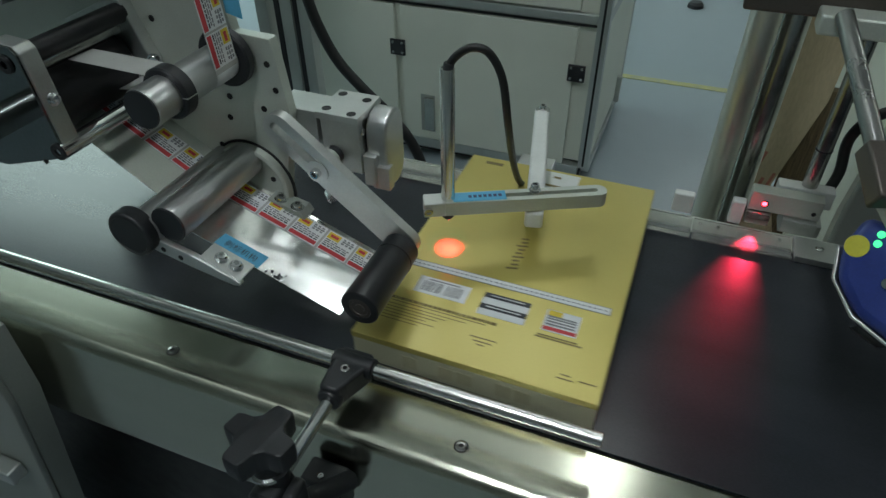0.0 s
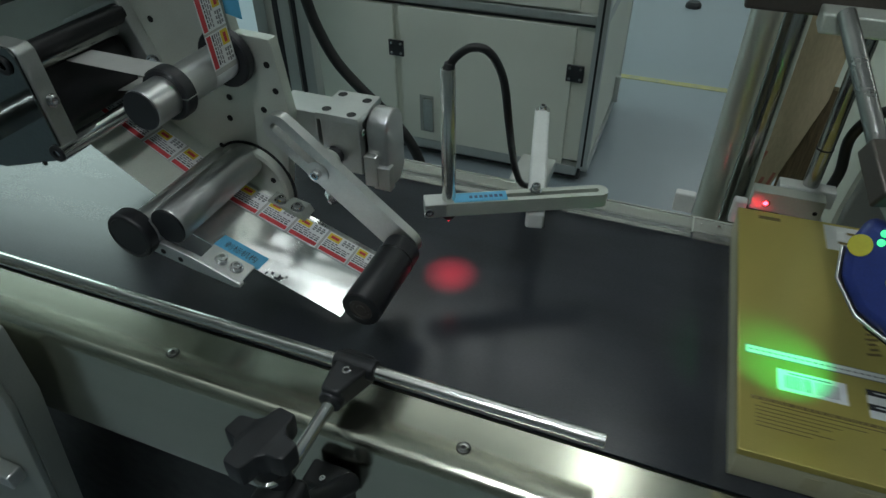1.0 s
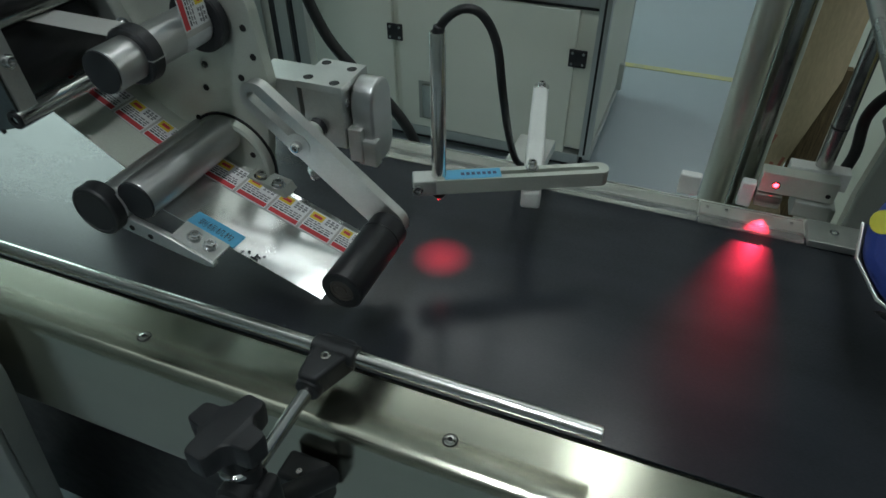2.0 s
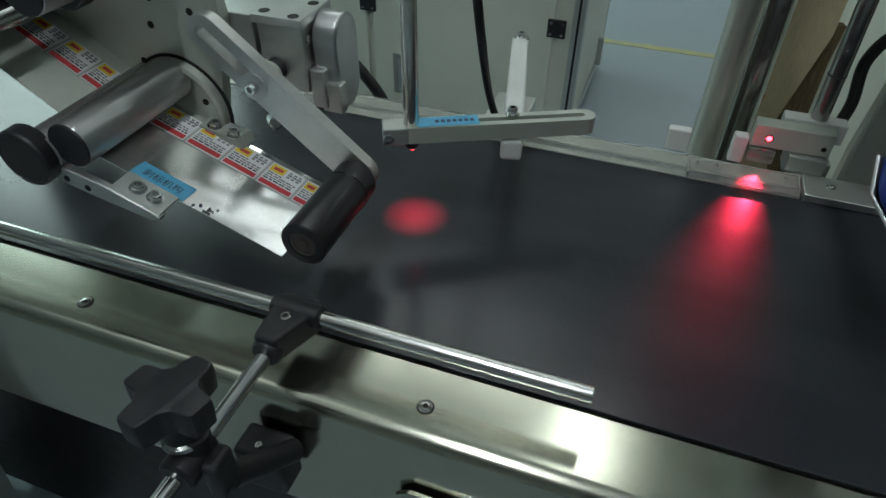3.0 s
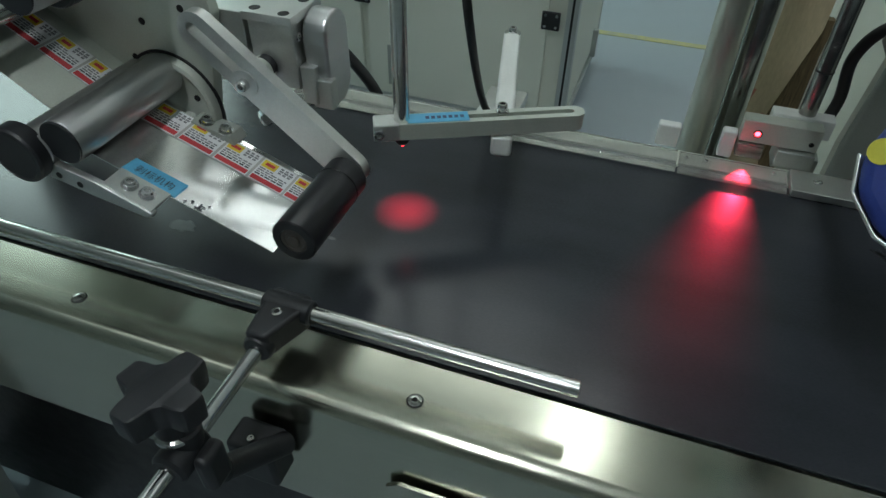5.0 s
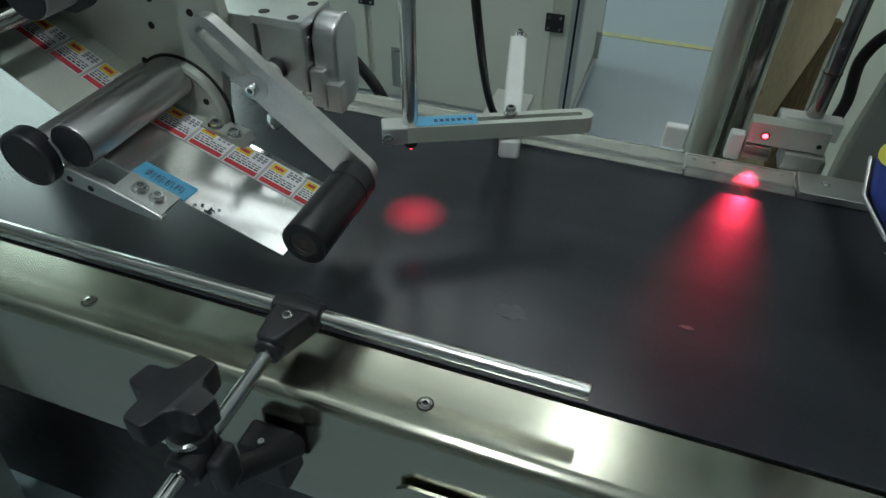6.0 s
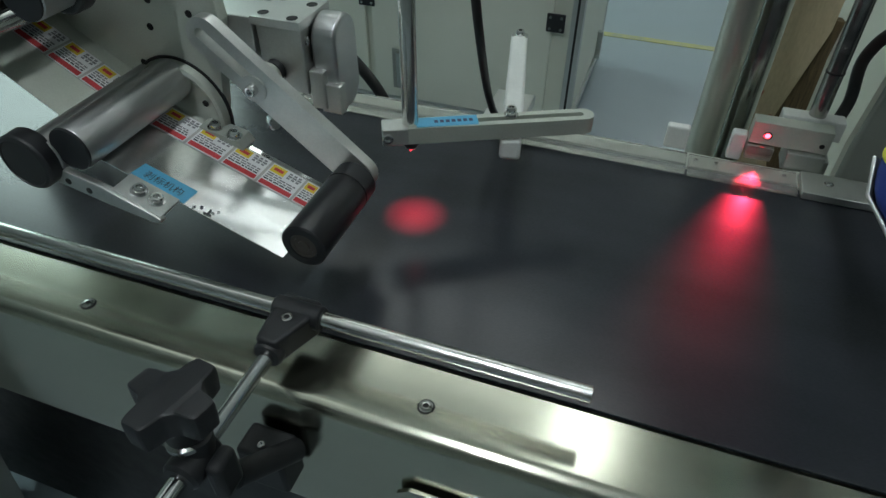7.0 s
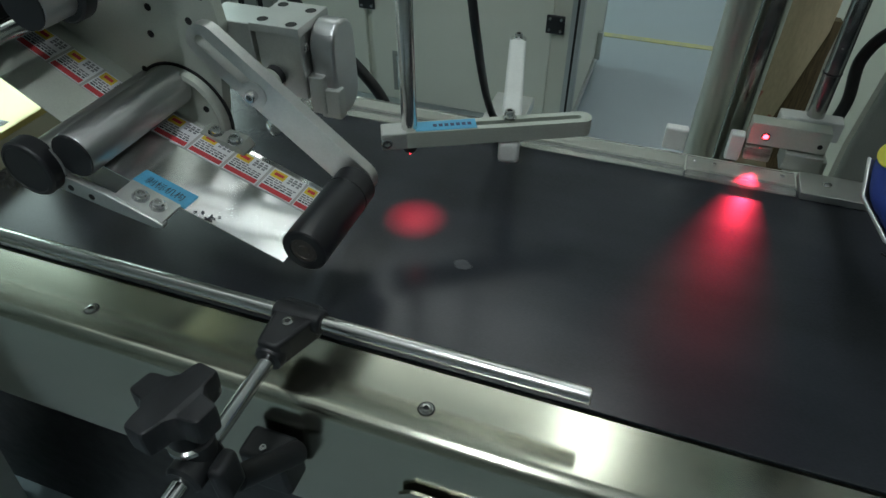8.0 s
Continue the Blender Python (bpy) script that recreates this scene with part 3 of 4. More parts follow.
        ring.append([bm.verts.new((ux + 0.0232 * math.cos(g), y, uz + 0.0232 * math.sin(g))) for y in (wy0, wy1)])
    for p, q in zip(ring, ring[1:]):
        bm.faces.new((p[0], p[1], q[1], q[0]))
    part("web_wrap", bm, PAPER, a)
    part("web_run", sheet([(ux, wy0, uz - 0.0234), (ux, wy1, uz - 0.0234), (-0.56, wy1, 1.072), (-0.56, wy0, 1.072)], 0.0003), LINER, a)
    part("blue_tag", sheet([(ux + 0.012, 0.728, 1.215), (ux + 0.012, 0.728, 1.175), (ux + 0.034, 0.728, 1.170), (ux + 0.034, 0.728, 1.212)], 0.0006), TAG_BLUE, a)
    # tray: thin bent sheet, lower run and upper run
    for nm, x0, x1, ya0, ya1, yb, mat in (("peel_tray", TIP_X, BEND_X, 0.600, 0.600, 0.724, STEEL_TRAY), ("guide_tray", BEND_X, -0.60, 0.620, 0.628, 0.738, ALU_PLATE)):
        part(nm, sheet([(x0, ya0, tray_z(x0 + (1e-6 if x0 == BEND_X else 0)) - 0.0012), (x0, yb, tray_z(x0) - 0.0012), (x1, yb, tray_z(x1) - 0.0012), (x1, ya1, tray_z(x1) - 0.0012)], 0.0014), mat, a,
             "polished steel peel tray" if nm == "peel_tray" else "grey guide tray", False)

    def along(u, y, lift):
        return (u, y, tray_z(u) + lift + 0.0008)
    strip = part("label_strip", sheet([along(TIP_X, wy0 - 0.001, 0), along(TIP_X, wy1 + 0.001, 0), along(BEND_X, wy1 + 0.001, 0), along(BEND_X, wy0 - 0.001, 0)], 0.0002), LINER, a, "release liner with printed labels", False)
    upper = part("label_strip", sheet([along(BEND_X - 1e-5, wy0 - 0.001, 0.0002), along(BEND_X - 1e-5, wy1 + 0.001, 0.0002), along(-0.60, wy1 + 0.001, 0), along(-0.60, wy0 - 0.001, 0)], 0.0002), LINER, a, "release liner with printed labels", False)
    pitch = 0.0425
    label_on(strip, -0.2205, TIP_X - 0.0005, wy0, wy1, along)
    for k in range(4):
        u = -0.2232 - pitch * k
        label_on(strip, u - pitch + 0.003, u, wy0, wy1, along)
    for k in range(5):
        u = BEND_X - 0.012 - 0.0361 * k
        label_on(upper, u - 0.0361 + 0.0025, u, wy0, wy1, along)
    # side bar of the tray with bolts
    bar = part("tray_side_bar", prism([(-0.446, 0.956), (-0.365, 0.936), (-0.312, 0.916), (-0.302, 0.911), (-0.302, 0.907), (-0.312, 0.905), (-0.368, 0.916), (-0.448, 0.935)], 0.566, 0.5745, 0.0012), ALU, a, "aluminium side bar")
    for x, z in ((-0.407, 0.934), (-0.383, 0.928)):
        bore(bar, (x, 0.5658, z), (0, -1, 0), 0.0036)
    slope = Vector((TRAY_RISE, 0, 1)).normalized()
    shoe = part("clamp_shoe", sheet([(-0.304, 0.568, tray_z(-0.304) + 0.0012), (-0.304, 0.5995, tray_z(-0.304) + 0.0012), (-0.358, 0.5995, tray_z(-0.358) + 0.0012), (-0.358, 0.570, tray_z(-0.358) + 0.0012)], 0.003), ALU, a, "", False)
    for x in (-0.318, -0.337):
        p = Vector((x, 0.584, tray_z(x) + 0.0042))
        part("washer", washer(p, slope, 0.0088), CHROME, shoe)
        part("screw", cap_screw(p + slope * 0.0015, slope, 0.0066, 0.006), CHROME, shoe)
    # blue tag with its writing
    q = [along(-0.360, 0.6005, 0.0006), along(-0.300, 0.6000, 0.0006), along(-0.299, 0.6230, 0.0006), along(-0.358, 0.6225, 0.0006)]
    tag = part("blue_tag", sheet(q, 0.0002), TAG_BLUE, a, "blue tape tag with written characters", False)
    words = bpy.data.curves.new("tag_writing", "FONT")
    words.body = "剥标机构"
    words.size = 0.0115
    words.extrude = 0.00005
    words.materials.append(INK)
    t = new("tag_writing", words)
    t.parent = tag
    t.matrix_basis = Matrix.Translation(Vector(along(-0.350, 0.6065, 0.0011)) - base_of(tag)) @ pose(0, 0, 0, 0, math.degrees(math.atan(TRAY_RISE)), 0)
    # hand-drawn strokes
    for u, y, w, h, g in ((-0.290, 0.603, 0.004, 0.0016, 60), (-0.284, 0.607, 0.003, 0.003, 0), (-0.275, 0.6025, 0.009, 0.0018, 5), (-0.275, 0.606, 0.0018, 0.008, 0), (-0.272, 0.607, 0.005, 0.0014, 0), (-0.268, 0.612, 0.003, 0.0015, 50)):
        m = Matrix.Translation(along(u, y, 0.0008)) @ pose(0, 0, 0, 0, math.degrees(math.atan(TRAY_RISE)), g)
        part("ink_stroke", block(-w / 2, w / 2, -h / 2, h / 2, -0.0001, 0.0001, 0, m), INK, tag)
    # bracket under the flange with two bolts
    lug = part("tray_lug", prism([(-0.352, 0.914), (-0.300, 0.905), (-0.296, 0.910), (-0.302, 0.920), (-0.352, 0.930)], 0.708, 0.734, 0.001), FRAME_PAINT, a)
    screw_in(lug, (-0.337, 0.718, 0.926), (0.2, 0, 1), 0.0066, 0.006, None, 0.0090)
    screw_in(lug, (-0.311, 0.716, 0.921), (0.2, 0, 1), 0.0066, 0.006, None, 0.0090)
    part("sensor_stub", rod((-0.280, 0.752, 0.930), (-0.262, 0.732, 0.937), 0.0075, 0.002), CHROME, a)
    # pressing lever with slot
    m = Matrix(((1, 0, 0, 0), (0, 0, 1, 0), (0, 1, 0, 0), (0, 0, 0, 1)))
    top, low = (-0.3135, 1.0440), (-0.1515, 0.908)
    d = (Vector(low) - Vector(top)).normalized()
    lever = part("press_lever", slotted(stadium(top, low, 0.0205), stadium(Vector(top) - d * 0.004, Vector(top) + d * 0.076, 0.0064), 0.708, 0.722, m), ALU, a, "slotted aluminium press lever")
    part("lever_back", rod((-0.2635, 0.750, 0.9945), (-0.2635, 0.722, 0.9945), 0.014), ALU_PLATE, lever)
    part("washer", washer((-0.2635, 0.708, 0.9945), (0, -1, 0), 0.0155, 0.002), ALU, lever)
    part("screw", cap_screw((-0.2635, 0.706, 0.9945), (0, -1, 0), 0.0066, 0.008), CHROME, lever)
    # press roller
    rx, rz = -0.1500, 0.9065
    roller = part("press_roller", lathe([(0.0140, 0.004), (0.0150, 0), (0.0225, 0), (0.0241, 0.0015), (0.0243, 0.092), (0.0240, 0.0925), (0.0240, 0.1185), (0.0225, 0.120), (0, 0.120)], (rx, 0.583, rz), (0, 1, 0), 44), RUBBER, a, "black rubber press roller")
    part("bearing", lathe([(0, 0.0), (0.0058, 0.0), (0.0062, 0.0015), (0.0105, 0.0015), (0.0110, 0.0005), (0.0142, 0.0005), (0.0146, 0.004)], (rx, 0.5835, rz), (0, 1, 0), 28), JAW_STEEL, roller, "bearing in the roller's end")
    part("roller_groove", lathe([(0.0243, 0), (0.0248, 0.0006), (0.0248, 0.0014), (0.0243, 0.002)], (rx, 0.677, rz), (0, 1, 0), 40), BLACK_SATIN, roller)
    # bearing block and its rounded motor behind the lever
    blk = part("bearing_block", block(-0.279, -0.2245, 0.752, 0.810, 0.972, 1.046, 0.0018), ALU, a, "milled aluminium block")
    lid = part("block_lid", block(-0.2815, -0.2215, 0.747, 0.814, 1.0465, 1.056, 0.001), ALU, a, "aluminium lid with four countersunk holes")
    for x, y in ((-0.2715, 0.760), (-0.2345, 0.756), (-0.271, 0.803), (-0.233, 0.797)):
        part("drilled_hole", lathe([(0.0062, -0.001), (0.0062, 0.0003), (0.0056, 0.0004), (0.0054, 0.0001), (0, 0.0001)], (x, y, 1.056), (0, 0, 1), 20), DARK, lid)
    part("block_carrier", block(-0.345, -0.284, 0.752, 0.800, 1.0, 1.052, 0.0015), ALU, a)
    motor = part("motor_housing", prism(stadium((0.79, 0.972), (0.79, 1.027), 0.027, 12), 0, 0.029, 0.004, Matrix(((0, 1, 0, -0.2215), (1, 0, 0, 0), (0, 0, 1, 0), (0, 0, 0, 1)))), ALU_SATIN, a, "rounded grey motor housing")
    part("motor_clip", block(-0.2235, -0.205, 0.754, 0.776, 0.955, 1.000, 0.002), ALU, a)
    part("motor_clip", block(-0.213, -0.188, 0.757, 0.772, 0.950, 0.985, 0.002), ALU, a)
    part("dark_boss", rod((-0.262, 0.742, 0.996), (-0.262, 0.752, 0.996), 0.013), BLACK, a)
    screw_in(blk, (-0.2255, 0.762, 1.030), (1, 0, 0), 0.0048, 0.003)
    # nip unit: end plates, bars, black drum
    nip = part("nip_end_plate", prism([(-0.540, 1.182), (-0.508, 1.180), (-0.502, 1.172), (-0.493, 1.066), (-0.500, 1.050), (-0.60, 1.020), (-0.72, 1.02), (-0.74, 1.12)], 0.5540, 0.5575, 0.0010), DARK_MIRROR, a, "polished nip unit end plate with a dark reflection in its colour")
    part("bracket_bar", prism([(-0.540, 1.181), (-0.508, 1.179), (-0.501, 1.172), (-0.492, 1.066), (-0.499, 1.051), (-0.515, 1.052), (-0.516, 1.09), (-0.522, 1.150)], 0.558, 0.580, 0.0015), ALU, a, "silver bracket bar")
    part("nip_end_plate", prism([(-0.545, 1.172), (-0.518, 1.178), (-0.490, 1.10), (-0.505, 1.04), (-0.60, 1.03), (-0.62, 1.14)], 0.716, 0.734, 0.002), ALU, a)
    part("nip_bar", rod((-0.523, 0.556, 1.160), (-0.523, 0.72, 1.160), 0.0125), BLACK_SATIN, a, "black nip bar")
    part("nip_bar", rod((-0.538, 0.556, 1.140), (-0.538, 0.72, 1.140), 0.010), CHROME_DARK, a)
    part("nip_bar", rod((-0.499, 0.553, 1.060), (-0.499, 0.70, 1.060), 0.0105), CHROME, a, "chrome tie bar")
    part("nip_drum", rod((-0.560, 0.584, 1.095), (-0.560, 0.714, 1.095), 0.045, 0.002, 40), RUBBER, a, "black nip drum")
    part("nip_shaft", rod((-0.575, 0.50, 1.085), (-0.575, 0.556, 1.085), 0.017), CHROME_DARK, a)
    for x, z in ((-0.522, 1.160), (-0.499, 1.060)):
        part("bar_end", lathe([(0.0045, 0.001), (0.005, 0), (0.0095, 0.0), (0.0105, 0.0012), (0.0105, 0.003)], (x, 0.551, z), (0, 1, 0), 24), BLACK_SATIN, nip)
    screw_in(nip, (-0.4955, 0.570, 1.118), (1, 0, 0.09), 0.006, 0.005, None, 0.008)
    screw_in(nip, (-0.487, 0.716, 1.106), (0.5, -1, 0), 0.006, 0.004, None, 0.008)
    bore(nip, (-0.530, 0.5538, 1.040), (0, -1, 0), 0.003)
    part("liner_return", sheet([(-0.520, 0.624, 1.138), (-0.516, 0.658, 1.138), (-0.404, 0.650, 1.141), (-0.401, 0.615, 1.141)], 0.0003), LINER, a, "", False)
    # supply reel side disc
    reel = part("reel_disc", lathe([(0, 0), (0.16, 0), (0.161, 0.002), (0.16, 0.004), (0, 0.004)], (-0.62, 0.60, 1.36), (0, 1, 0), 64), ACRYLIC, a, "clear plastic reel disc")
    part("reel_arm", rod((-0.560, 0.600, 1.215), (-0.520, 0.734, 1.222), 0.013), ALU, a)
    part("reel_core", rod((-0.62, 0.59, 1.36), (-0.62, 0.735, 1.36), 0.04), BLACK, a)
    part("label_roll", lathe([(0.041, 0), (0.12, 0), (0.12, 0.045), (0.041, 0.045)], (-0.62, 0.67, 1.36), (0, 1, 0), 48), PAPER, a, "roll of white labels")
    return a


label_applicator()


# ---- product sensor over the belt ----
def product_sensor():
    s = empty_thing("product_sensor", (-0.10, 0.85, 0.80), "chrome sensor tube on a slotted aluminium arm", "sensor")
    near, far = Vector((-0.134, 0.781)), Vector((0.066, 0.880))
    d = (far - near).normalized()
    m = Matrix.Identity(4)
    arm = part("slotted_arm", slotted(stadium(near, far, 0.0125), stadium(near + d * 0.095, far - d * 0.004, 0.0042), 0.916, 0.936, m), ALU_PLATE, s, "slotted aluminium arm")
    n = Vector((d[1], -d[0]))
    bar_end = near - d * 0.004
    part("pinch_end", block(-0.016, 0.014, -0.0135, 0.0135, 0.9155, 0.9365, 0.002, Matrix.Translation((near[0], near[1], 0)) @ pose(0, 0, 0, 0, 0, math.degrees(math.atan2(d[1], d[0])))), ALU, arm)
    screw_in(arm, (bar_end[0] + n[0] * 0.013 - d[0] * 0.006, bar_end[1] + n[1] * 0.013 - d[1] * 0.006, 0.926), (n[0], n[1], 0), 0.0065, 0.004)
    tube = part("sensor_tube", lathe([(0.0065, 0.01), (0.0075, 0), (0.0088, 0), (0.0092, 0.001), (0.0092, 0.198), (0.0088, 0.199), (0.0072, 0.199), (0.0070, 0.185)], (-0.1185, 0.7890, 0.922), (0, 0, 1), 32), ROD_STEEL, s, "polished steel sensor tube")
    part("tube_line", block(-0.1102, -0.1092, 0.7890 - 0.001, 0.7890 + 0.001, 0.94, 1.11, 0), CHROME_DARK, tube)
    part("lens", lathe([(0, -0.012), (0.004, -0.0115), (0.008, -0.007), (0.0088, 0), (0.0088, 0.02), (0, 0.02)], (-0.1185, 0.7890, 0.914), (0, 0, 1), 24), BLACK, tube, "dark sensor lens")
    part("led", lathe([(0, 0), (0.0028, 0), (0.0024, 0.0012), (0, 0.0016)], (-0.1185, 0.7890, 0.9022), (0, 0, -1), 12), RED_LED, tube, "glowing red emitter")
    part("cable", hose([(-0.1185, 0.7890, 1.09), (-0.1175, 0.7895, 1.118), (-0.110, 0.792, 1.134), (-0.092, 0.796, 1.146), (-0.072, 0.80, 1.141), (-0.056, 0.805, 1.110), (-0.049, 0.815, 1.050), (-0.056, 0.87, 0.975), (-0.063, 0.93, 0.905), (-0.066, 0.985, 0.85), (-0.06, 1.07, 0.78), (-0.06, 1.12, 0.66)], 0.0050, 20), CABLE, s, "black sensor cable")
    part("cable_sleeve", rod((-0.1185, 0.7890, 1.115), (-0.1165, 0.7900, 1.127), 0.0066), BLACK, s)
    # cross bar that carries the arm
    bar_from, bar_to = Vector((-0.0075, 0.828, 0.8995)), Vector((-0.0765, 1.140, 0.8970))
    bm = block(-0.0128, 0.0128, -0.0135, 0.0135, 0.0, (bar_to - bar_from).length, 0.0045, turn_to(bar_from, bar_to - bar_from))
    part("cross_bar", bm, WHITE_PLASTIC, s, "pale square cross bar with rounded edges")
    part("bar_nub", lathe([(0, 0), (0.003, 0), (0.003, 0.004), (0, 0.004)], (-0.009, 0.836, 0.8868), (0, 0, -1), 12), CHROME, s)
    part("bar_upright", block(-0.084, -0.066, 1.122, 1.142, 0.80, 0.8845, 0.002), ALU, s)
    part("foot", block(-0.11, -0.045, 1.064, 1.16, 0.78, 0.80, 0.002), ALU, s)
    screw_in(s, (-0.074, 1.132, 0.909), (0, 0, 1), 0.0062, 0.008, None, 0.0125)
    screw_in(s, (-0.014, 0.848, 0.936), (0, 0, 1), 0.0062, 0.009, None, 0.0085)
    # blue tag with unreadable writing
    g = math.degrees(math.atan2(d[1], d[0]))
    c = near + d * 0.062
    mt = Matrix.Translation((c[0], c[1], 0.9368)) @ pose(0, 0, 0, 0, 0, g)
    tag = part("blue_tag", block(-0.038, 0.034, -0.0105, 0.010, -0.0002, 0.0002, 0, mt), TAG_BLUE, s, "blue tape tag with faint writing")
    for k in range(7):
        u = -0.017 + 0.0068 * k
        part("text_bar", block(u, u + 0.0045, -0.003, 0.003, 0.0002, 0.0004, 0, mt), INK_BLUE, tag)
    return s


product_sensor()


def spot_lamp(name, p, target, color, power, angle, blend, size):
    d = bpy.data.lights.new(name, "SPOT")
    d.color, d.energy, d.spot_size, d.spot_blend, d.shadow_soft_size = color, power, radians(angle), blend, size
    ob = new(name, d)
    ob.matrix_world = look(p, target)
    return ob


spot_lamp("sensor_beam", (-0.1185, 0.7890, 0.8995), (-0.1160, 0.7890, 0.80), (1.0, 0.02, 0.06), 3.2, 52, 1.0, 0.001)
spot_lamp("sensor_core_beam", (-0.1185, 0.7890, 0.8990), (-0.1140, 0.7860, 0.80), (1.0, 0.04, 0.05), 1.2, 26, 1.0, 0.001)


# ---- photo eye at the far rail ----
def photo_eye():
    s = empty_thing("photo_eye", (0.33, 1.08, 0.80), "grey photo eye block with a red indicator", "sensor")
    body = part("eye_block", block(0.282, 0.385, 1.075, 1.10, 0.828, 0.862, 0.0015), ALU_PLATE, s, "grey sensor block")
    part("led_bezel", lathe([(0.0035, 0), (0.0062, 0), (0.0062, 0.0012), (0.004, 0.0014), (0.0035, 0.0)], (0.304, 1.0752, 0.843), (0, -1, 0), 20), CHROME_DARK, body)
    part("led", lathe([(0, 0), (0.0038, 0), (0.003, 0.0016), (0, 0.0022)], (0.304, 1.0752, 0.843), (0, -1, 0), 16), RED_LED, body, "glowing red indicator")
    bore(body, (0.375, 1.0748, 0.840), (0, -1, 0), 0.0035)
    part("mount_plate", block(0.318, 0.40, 1.10, 1.125, 0.836, 0.866, 0.002), WHITE_PLASTIC, s)
    part("lower_block", block(0.335, 0.385, 1.066, 1.10, 0.803, 0.827, 0.002), ALU, s)
    part("emitter_head", block(0.282, 0.318, 1.068, 1.10, 0.806, 0.8275, 0.002), CHROME_DARK, s)
    part("support_rod", rod((0.364, 1.117, 0.80), (0.352, 1.10, 1.45), 0.0115), CHROME_DARK, s, "steel support rod")
    part("cable_tie", rod((0.3615, 1.1135, 0.930), (0.3615, 1.1135, 0.933), 0.0123), BLACK, s)
    part("cable", hose([(0.385, 1.12, 0.83), (0.400, 1.14, 0.88), (0.392, 1.13, 0.95), (0.42, 1.12, 1.0), (0.50, 1.12, 1.02), (0.62, 1.15, 1.0)], 0.008, 20), CABLE, s, "black cable")
    part("foot", block(0.34, 0.40, 1.10, 1.14, 0.78, 0.803, 0.002), ALU, s)
    part("rail_spacer", block(0.257, 0.277, 1.058, 1.075, 0.806, 0.848, 0.003), WHITE_PLASTIC, s, "white plastic spacer")
    part("rail_spacer", block(0.170, 0.202, 1.064, 1.080, 0.803, 0.838, 0.003), WHITE_PLASTIC, s, "white plastic spacer")
    return s


photo_eye()
spot_lamp("eye_beam", (0.300, 1.058, 0.823), (0.262, 0.86, 0.786), (1.0, 0.03, 0.08), 15.0, 38, 1.0, 0.002)


# ---- posts and scanner ----
def machine_column():
    c = empty_thing("machine_column", (0.25, 1.18, 0), "round polished steel machine column beside the belt", "column")
    part("tube", rod((0.232, 1.165, 0.0), (0.232, 1.165, 2.3), 0.0225, 0.002, 48), COLUMN_STEEL, c, "polished round column")
    part("tube", rod((0.275, 1.195, 0.0), (0.275, 1.195, 2.3), 0.021, 0.002, 36), CHROME_DARK, c, "thin dark steel column")
    part("foot_plate", block(0.17, 0.36, 1.10, 1.28, 0.0, 0.02, 0.003), STEEL, c)
    return c


machine_column()


SCAN_POSE = pose(0.3660, 0.7080, 1.0035, -32, 6, -37)


def scanner():
    s = empty_thing("barcode_scanner", (0.37, 0.75, 0.80), "dark blue barcode scanner hanging from a steel bracket", "scanner")
    part("beam", block(0.185, 0.95, 0.942, 0.995, 1.174, 1.235, 0.004), JAW_STEEL, s, "steel cross beam")
    part("beam_clamp", block(0.262, 0.62, 0.905, 0.941, 1.168, 1.190, 0.003), ALU_PLATE, s)
    part("column", block(0.82, 0.90, 1.08, 1.14, 0.0, 1.30, 0.004), STEEL, s)
    part("drop_bar", rod((0.282, 0.905, 1.193), (0.336, 0.738, 1.098), 0.0092, 0.001, 28), BAR_STEEL, s, "dull steel drop bar")
    jaw = part("jaw_block", block(-0.015, 0.012, -0.012, 0.014, -0.030, 0.030, 0.003, turn_to((0.330, 0.742, 1.104), (-0.054, 0.167, 0.095))), JAW_STEEL, s, "dark steel clamp block")
    m = SCAN_POSE
    top = m @ Vector((0.0, 0.0, 0.050))
    part("tilt_plate", block(-0.012, 0.030, -0.004, 0.004, -0.004, (Vector((0.350, 0.752, 1.085)) - top).length, 0.002, turn_to(top, Vector((0.350, 0.752, 1.085)) - top)), ALU_PLATE, s)
    part("top_plate", block(-0.030, 0.060, -0.031, 0.031, 0.0505, 0.0555, 0.0015, m), ALU_PLATE, s, "aluminium carrier plate")
    # body: rounded housing with a slanted nose, clear window rim below
    body = part("body", prism([(-0.048, 0.050), (-0.046, 0.012), (-0.030, -0.016), (0.004, -0.034), (0.060, -0.036), (0.060, 0.050)], -0.034, 0.034, 0.012, m), SCAN_BLUE, s, "dark blue plastic body")
    part("window_rim", prism([(-0.0495, 0.010), (-0.0465, 0.011), (-0.0305, -0.0165), (0.004, -0.0345), (0.060, -0.0365), (0.060, -0.0395), (0.003, -0.0380), (-0.0330, -0.0185)], -0.027, 0.027, 0.001, m), ALU, s, "pale metal scanner window rim")
    part("sticker", lathe([(0, 0), (0.0108, 0), (0.0105, 0.0006), (0, 0.0006)], m @ Vector((-0.034, -0.0342, 0.020)), m.to_3x3() @ Vector((0, -1, 0)), 28), SCAN_YELLOW, body, "round yellow warning sticker")
    for k in range(2):
        part("led", lathe([(0, 0), (0.0036, 0), (0.003, 0.0015), (0, 0.002)], m @ Vector((-0.0250 + 0.003 * k, -0.0342, 0.0405 - 0.0085 * k)), m.to_3x3() @ Vector((0, -1, 0)), 14), GREEN_LED, body, "glowing green light")
    part("cap", lathe([(0, 0), (0.006, 0), (0.005, 0.003), (0, 0.003)], m @ Vector((0.008, -0.0342, 0.008)), m.to_3x3() @ Vector((0, -1, 0)), 16), CHROME, body)
    return s


scan = scanner()


